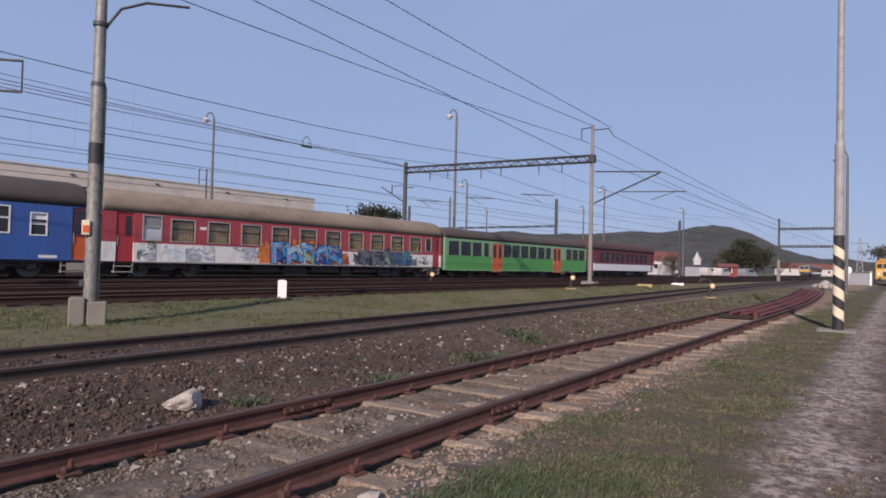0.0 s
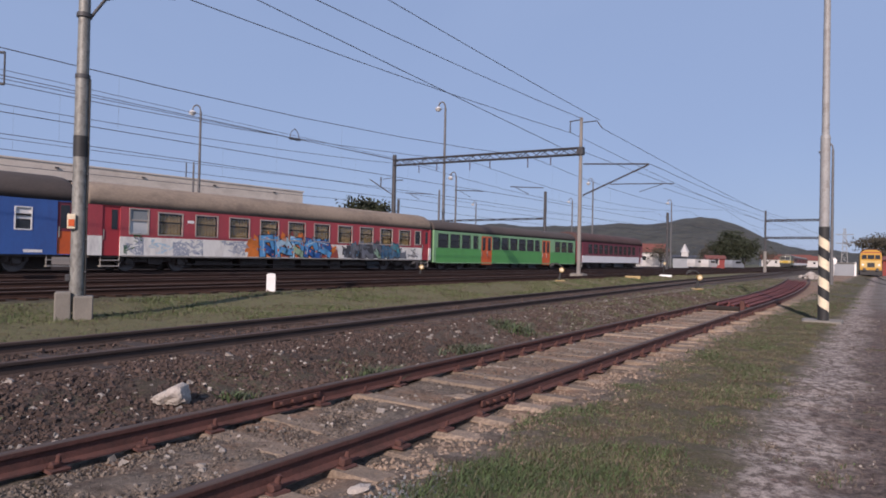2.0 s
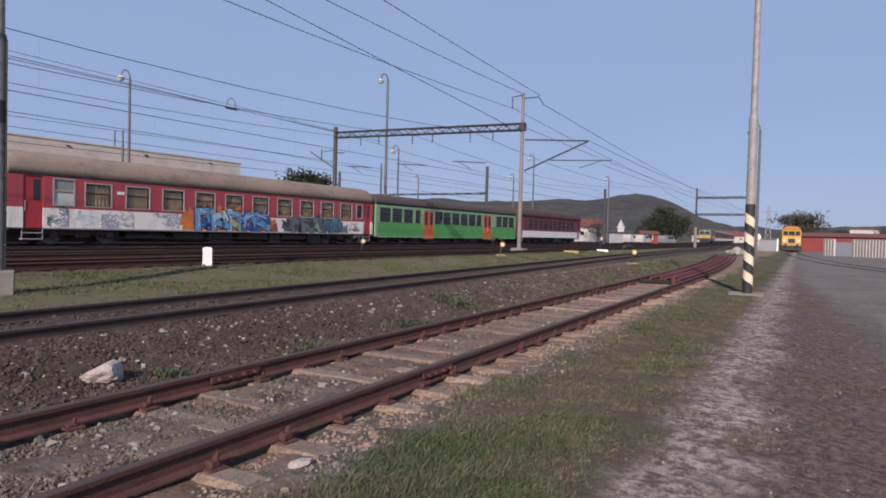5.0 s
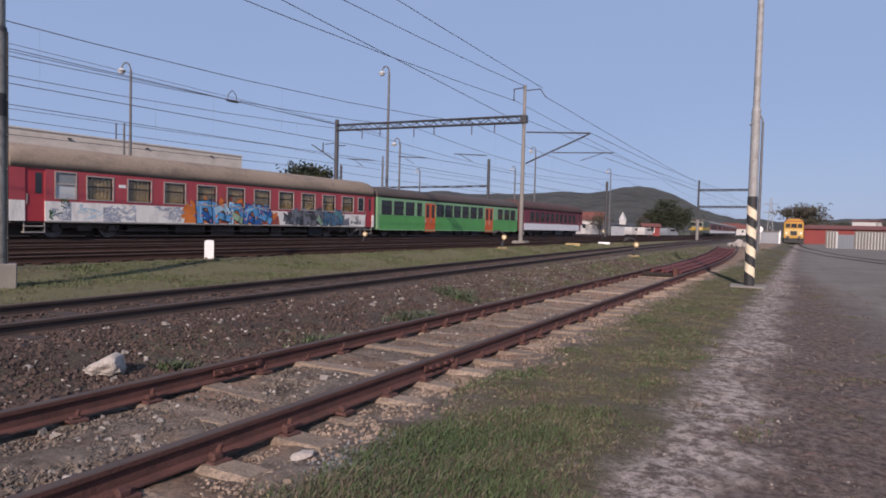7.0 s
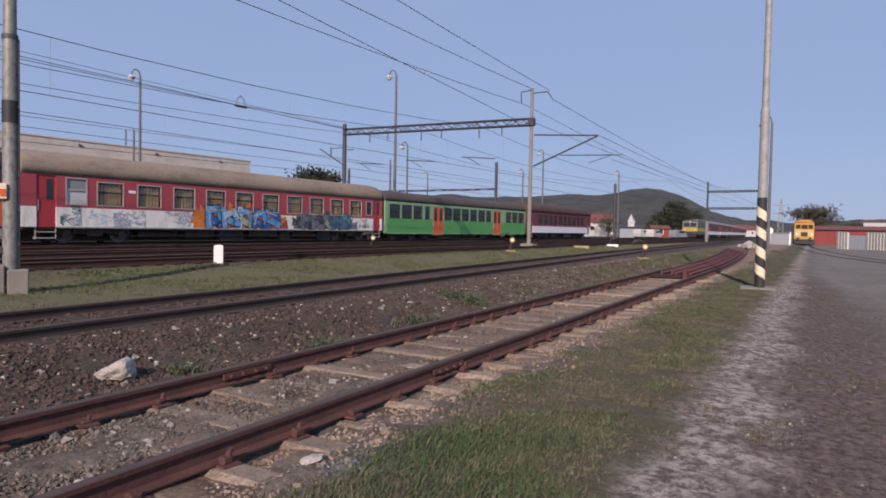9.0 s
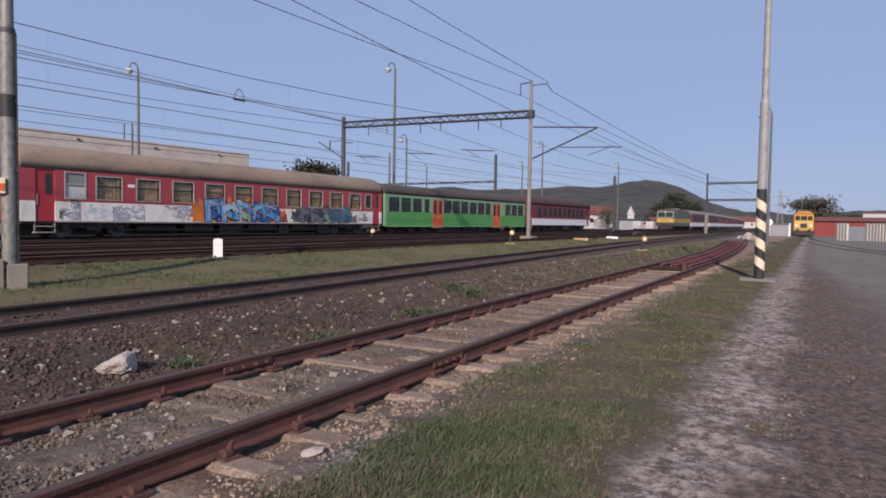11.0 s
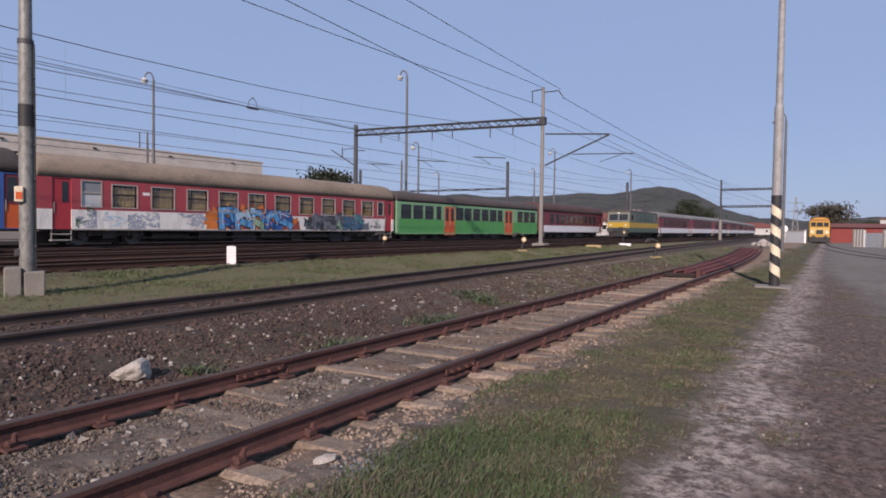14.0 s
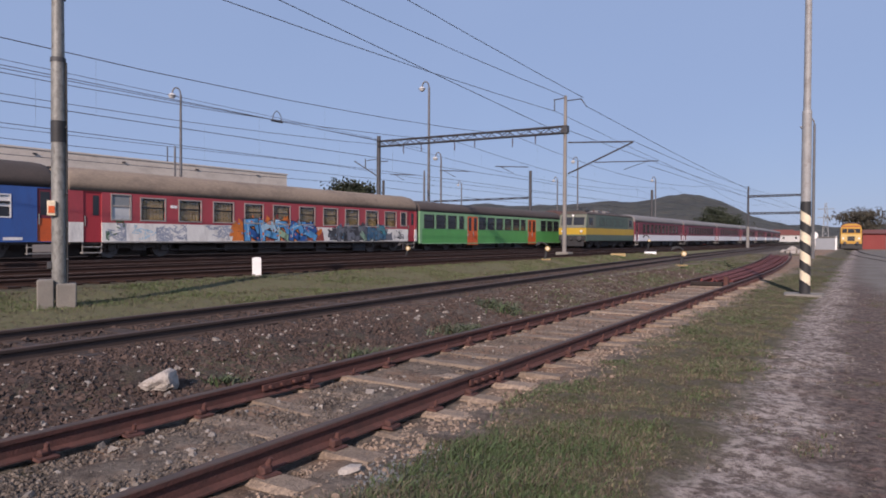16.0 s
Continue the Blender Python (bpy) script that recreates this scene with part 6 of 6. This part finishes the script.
def stones(name, label, zone, count, size, material, seed, sink=0.35):
    """Loose broken stones strewn over a zone; zone(rnd) gives x, y or None."""
    rnd = np.random.RandomState(seed)
    base = np.array([(-1, -1, -1), (1, -1, -1), (1, 1, -1), (-1, 1, -1), (-1, -1, 1), (1, -1, 1), (1, 1, 1), (-1, 1, 1)], float)
    tris = np.array([(0, 3, 2), (0, 2, 1), (4, 5, 6), (4, 6, 7), (0, 1, 5), (0, 5, 4), (1, 2, 6), (1, 6, 5), (2, 3, 7), (2, 7, 6), (3, 0, 4), (3, 4, 7)])
    verts, faces, n = [], [], 0
    pr = random.Random(seed)
    for _ in range(count):
        p = zone(pr)
        if p is None:
            continue
        x, y = p
        e = size * pr.uniform(0.45, 1.0) * (1.7 if pr.random() < 0.06 else 1)
        v = base * (1 + rnd.uniform(-0.42, 0.42, (8, 3))) * np.array((1, pr.uniform(0.6, 1), pr.uniform(0.45, 0.8))) * e * 0.5
        v[4:, :2] *= pr.uniform(0.45, 0.85)
        q = np.array(Euler((pr.uniform(-0.5, 0.5), pr.uniform(-0.5, 0.5), pr.uniform(0, 6.3))).to_matrix())
        v = v @ q.T + np.array((x, y, ground_z(x, y) + e * (0.5 - sink) * 0.6))
        verts.append(v)
        faces.append(tris + n)
        n += 8
    verts, faces = np.concatenate(verts), np.concatenate(faces)
    me = bpy.data.meshes.new(name)
    me.from_pydata(verts.tolist(), [], faces.tolist())
    me.materials.append(material)
    tagged(new(name, me), label, "stones", kind="stuff")


def near_bias(pr, y0, y1, power=2.0):
    return y0 + (y1 - y0) * pr.random() ** power


def patch(x, y, scale, off=0.0):
    return noise.noise(Vector((x * scale, y * scale, off)))


def grass(name, label, zone, count, h0, h1, materials, seed, width=0.0042):
    """Thin bent blades in tufts, joined."""
    pr = random.Random(seed)
    verts, faces, mats = [], [], []
    for _ in range(count):
        p = zone(pr)
        if p is None:
            continue
        cx, cy, lush = p
        tall = pr.uniform(h0, h1) * (0.5 + 0.7 * lush) * (1.8 if pr.random() < 0.04 else 1)
        dry = smooth01(0.5 + 1.1 * patch(cx, cy, 1.6, 21))
        for _ in range(pr.randint(4, 8)):
            x, y = cx + pr.gauss(0, 0.03), cy + pr.gauss(0, 0.03)
            z = ground_z(x, y) - 0.02
            a = pr.uniform(0, 6.283)
            w = width * pr.uniform(0.6, 1.5) * (1 + 0.05 * max(0, cy - 4))
            lean = Vector((math.cos(a), math.sin(a), 0)) * tall * pr.uniform(0.2, 1.5)
            s = Vector((-math.sin(a + 0.6), math.cos(a + 0.6), 0)) * w
            o = Vector((x, y, z))
            h = tall * pr.uniform(0.6, 1.1) + 0.02
            b = len(verts)
            mid = o + lean * 0.35 + Vector((0, 0, h * 0.65))
            verts += [o - s, o + s, mid + s * 0.8, mid - s * 0.8, o + lean + Vector((0, 0, h))]
            faces += [(b, b + 1, b + 2, b + 3), (b + 3, b + 2, b + 4)]
            k = 0 if pr.random() < 0.2 + 0.65 * lush * (1 - 0.5 * dry) else (1 if pr.random() < 0.1 + 0.5 * dry else 2)
            mats += [k, k]
    me = bpy.data.meshes.new(name)
    me.from_pydata([tuple(v) for v in verts], [], faces)
    for m in materials:
        me.materials.append(m)
    me.polygons.foreach_set("material_index", mats)
    tagged(new(name, me), label, "grass", kind="stuff")


M_BANK = mat("bank_blade", (0.10, 0.128, 0.05), 0.8, 0, 0.3, 1.2, 9, 0, island=0.4)
M_BLADE = mat("green_blade", (0.066, 0.098, 0.038), 0.8, 0, 0.3, 1.2, 9, 0, island=0.45)
M_BLADE_DRY = mat("dry_blade", (0.15, 0.132, 0.082), 0.85, 0, 0.3, 1.2, 9, 0, island=0.4)
M_BLADE_DEAD = mat("dead_stalk", (0.105, 0.082, 0.06), 0.85, 0, 0.3, 1.2, 9, 0, island=0.4)
M_STONE_TAN = mat("tan_stone", (0.25, 0.19, 0.14), 0.95, 0, 0.25, 9, 70, 0.4, (0.2, 0.13, 0.095), 0.5, island=0.45)
M_WEED = mat("weed_leaf", (0.065, 0.082, 0.05), 0.8, 0, 0.3, 1.2, 9, 0, island=0.4)
M_STONE_BLUE = mat("blue_grey_gravel", (0.15, 0.155, 0.155), 0.95, 0, 0.3, 9, 70, 0.4, island=0.5)
M_STONE_RED = mat("reddish_stone", (0.066, 0.045, 0.036), 0.95, 0, 0.3, 9, 70, 0.4, (0.08, 0.05, 0.04), 0.5, island=0.5)


def z_between(pr):
    y = near_bias(pr, 0.8, 30, 1.9)
    x = pr.uniform(-7.4, -5.0)
    return (x, y)


def z_second_bed(pr):
    y = near_bias(pr, 1.0, 34, 1.6)
    return second_x(y) + pr.uniform(-1.7, 1.5), y


def z_inside(pr):
    y = near_bias(pr, 1.0, 24, 1.9)
    if y > 5.5 and pr.random() < 0.45:
        return None
    return -3.99 + pr.uniform(-0.68, 0.68), y


def z_shoulder(pr):
    y = near_bias(pr, 1.0, 24, 1.8)
    return -3.12 + abs(pr.gauss(0, 0.42)), y


def z_far_shoulder(pr):
    y = near_bias(pr, 1.2, 24, 1.8)
    return -4.9 - abs(pr.gauss(0, 0.25)), y


def z_path(pr):
    y = near_bias(pr, 2.5, 24, 1.7)
    x = pr.uniform(-1.3, 1.6)
    return (x, y) if patch(x, y, 1.1, 4) > -0.1 else None


def z_verge(pr):
    y = near_bias(pr, 2.0, 30, 1.55)
    x = pr.uniform(-3.05, -0.35)
    edge = -0.9 + 0.34 * patch(x, y, 0.8, 9) + 0.22 * patch(x, y, 2.6, 19) + 0.2 * smooth01((4.2 - y) / 1.6)
    inner = -2.72 + 0.35 * patch(x, y, 0.9, 7) + 0.2 * patch(x, y, 2.9, 17)
    keep = smooth01((edge - x) / 0.55) * smooth01((x - inner) / 0.45)
    lush = smooth01(0.5 + 1.2 * patch(x, y, 0.75, 1) + 0.7 * patch(x, y, 2.4, 31))
    lush *= (0.25 + 0.75 * smooth01((y - 2.3) / 0.9)) * (0.35 + 0.65 * smooth01((edge - x) / 0.9)) * (1 - 0.45 * smooth01((y - 7) / 8))
    return (x, y, lush) if pr.random() < keep * (0.62 + 0.38 * lush) else None


def z_path_tufts(pr):
    y = near_bias(pr, 2.4, 20, 1.6)
    x = pr.uniform(-0.9, 1.5)
    k = patch(x, y, 1.3, 44) + 0.5 * patch(x, y, 4.0, 45) - 0.25 * abs(x - 0.3)
    return (x, y, 0.12) if pr.random() < smooth01((k - 0.08) * 3) else None


def z_bank(pr):
    y = near_bias(pr, 2, 55, 1.2)
    x = second_x(y) + pr.uniform(-6.6 + 0.05 * min(y, 40), -1.5)
    lush = smooth01(0.55 + 1.4 * patch(x, y, 0.5, 3))
    return (x, y, lush) if pr.random() < 0.3 + 0.7 * lush else None


def z_weeds(pr):
    y = near_bias(pr, 2, 45, 1.3)
    x = pr.uniform(-7.0, -5.0)
    k = patch(x, y, 0.55, 12) + 0.35 * smooth01((y - 7) / 10)
    return (x, y, smooth01(k * 1.4) * 0.7) if pr.random() < smooth01((k - 0.2) * 2.2) else None


def z_far_weeds(pr):
    y = pr.uniform(12, 62)
    x = pr.uniform(-8.3, -1.5 + 0.9 * patch(y, 3, 0.5, 1) * 2)
    if -5.2 < x < -2.9 and y < 60:
        return None
    lush = smooth01(0.25 + 1.2 * patch(x, y, 0.4, 15))
    return (x, y, lush * 0.7) if pr.random() < 0.3 + 0.7 * lush else None


def boulder():
    bm = bmesh.new()
    bmesh.ops.create_icosphere(bm, subdivisions=4, radius=1)
    for v in bm.verts:
        c = v.co.copy()
        k = 1 + 0.30 * noise.noise(c * 1.3 + Vector((4, 2, 1))) + 0.16 * noise.noise(c * 3.1) + 0.06 * noise.noise(c * 9)
        c.z = max(c.z, -0.5)
        k += 0.22 * abs(noise.noise(c * 2.0 + Vector((0, 9, 0))))
        v.co = Vector((c.x * 0.19 * k + 0.07 * c.z, c.y * 0.13 * k, c.z * 0.135 * k))
        for nx, nz, d in ((0.96, 0.28, 0.15), (-0.5, 0.866, 0.07), (0.3, 0.95, 0.14)):
            over = v.co.x * nx + v.co.z * nz - d
            if over > 0:
                v.co.x, v.co.z = v.co.x - over * nx * 0.85, v.co.z - over * nz * 0.85
    ob = part("boulder", bm, M_ROCK)
    ob.matrix_basis = pose(-5.78, 3.74, 0.1, 0, 0, 30)
    tagged(ob, "pale limestone boulder lying on dark ballast", "rock")
    for x, y, r, m, lab in ((-2.76, 3.12, 0.065, M_ROCK, "flat white stone chip beside the rail"),):
        bm = bmesh.new()
        bmesh.ops.create_icosphere(bm, subdivisions=2, radius=1)
        for v in bm.verts:
            k = 1 + 0.35 * noise.noise(v.co * 1.7 + Vector((x, y, 0)))
            v.co = Vector((v.co.x * r * 1.3 * k, v.co.y * r * 0.7 * k, v.co.z * r * 0.4 * k))
        ob = part("loose_stone", bm, m)
        ob.matrix_basis = pose(x, y, ground_z(x, y) + r * 0.3, 8, -10, 60)
        tagged(ob, lab, "rock")


def rubble_heap():
    q = polar(-4.45, 70)
    pr = random.Random(41)
    root = thing("rubble_heap", "low heap of pale broken stone at the siding's end", "rubble")
    for i in range(46):
        a, r = pr.uniform(0, 6.283), abs(pr.gauss(0, 0.95))
        e = pr.uniform(0.16, 0.36)
        bm = bmesh.new()
        bmesh.ops.create_icosphere(bm, subdivisions=1, radius=1)
        for v in bm.verts:
            v.co = Vector((v.co.x * e, v.co.y * e * 0.8, v.co.z * e * 0.6)) * pr.uniform(0.75, 1.15)
        ob = part("stone", bm, M_ROCK, root)
        x, y = q.x + r * 0.8 * math.cos(a), q.y + r * math.sin(a)
        ob.matrix_basis = pose(x, y, ground_z(x, y) + max(0.0, 0.45 - 0.3 * r) * pr.uniform(0.3, 1) + e * 0.25, 0, 0, pr.uniform(0, 360))


dress_siding()
rubble_heap()
stored_rails()
dress_second()
boulder()
for bx, by, br, bn in ((-5.35, 8.75, 0.2, 240), (-5.52, 4.3, 0.07, 45), (-5.15, 6.3, 0.16, 150), (-6.1, 11.5, 0.22, 180)):
    grass("weed_clump", "low grey-green weed clump in the ballast", lambda pr: (bx + pr.gauss(0, br), by + pr.gauss(0, br), 0.9), bn, 0.05, 0.12, [M_WEED, M_BLADE, M_BLADE_DEAD], int(by * 10), 0.008)
stones("ballast_stones", "dark reddish brown ballast stones between the tracks", z_between, 26000, 0.05, M_STONE_RED, 1)
stones("ballast_stones", "dark ballast stones round the second track", z_second_bed, 11000, 0.055, M_STONE_RED, 2)
stones("crushed_stones", "grey and tan crushed stones between the siding rails", z_inside, 15000, 0.027, M_STONE, 3)
stones("shoulder_stones", "broken tan stones along the siding rail", z_shoulder, 5200, 0.03, M_STONE_TAN, 4)
stones("shoulder_stones", "grey stone dust and chips outside the far rail", z_far_shoulder, 5000, 0.03, M_STONE, 5)
stones("pale_chips", "scattered pale stone chips on dark ballast", z_between, 700, 0.06, M_STONE_PALE, 6)
stones("pale_chips", "pale flat stone chips on the sleepers", z_inside, 260, 0.055, M_STONE_PALE, 7)
stones("spilled_gravel", "patch of fine blue-grey gravel spilled beside the rail", lambda pr: (-2.35 + pr.gauss(0, 0.2), 3.35 + pr.gauss(0, 0.3)), 1500, 0.022, M_STONE_BLUE, 9)
stones("path_gravel", "small grey gravel on the trodden path", z_path, 5200, 0.024, M_STONE, 8, 0.55)
stones("path_chips", "pale broken chips trodden into the path", z_path, 500, 0.02, M_STONE_PALE, 18, 0.6)
grass("verge_grass", "short green and dry grass beside the siding", z_verge, 115000, 0.012, 0.05, [M_BLADE, M_BLADE_DRY, M_BLADE_DEAD], 11, 0.0034)
grass("path_tufts", "low dead brown tufts trodden into the path", z_path_tufts, 14000, 0.008, 0.03, [M_BLADE, M_BLADE_DEAD, M_BLADE_DEAD], 15, 0.0036)
grass("bank_grass", "short green grass on the low bank", z_bank, 30000, 0.025, 0.07, [M_BANK, M_BLADE_DRY, M_BLADE_DEAD], 12)
grass("track_weeds", "sparse weeds and dry grass between the tracks", z_weeds, 7000, 0.03, 0.10, [M_BLADE, M_BLADE_DRY, M_BLADE_DEAD], 13)
grass("far_weeds", "thin dry weeds farther along the siding", z_far_weeds, 16000, 0.03, 0.09, [M_BLADE, M_BLADE_DRY, M_BLADE_DEAD], 14)


motions()
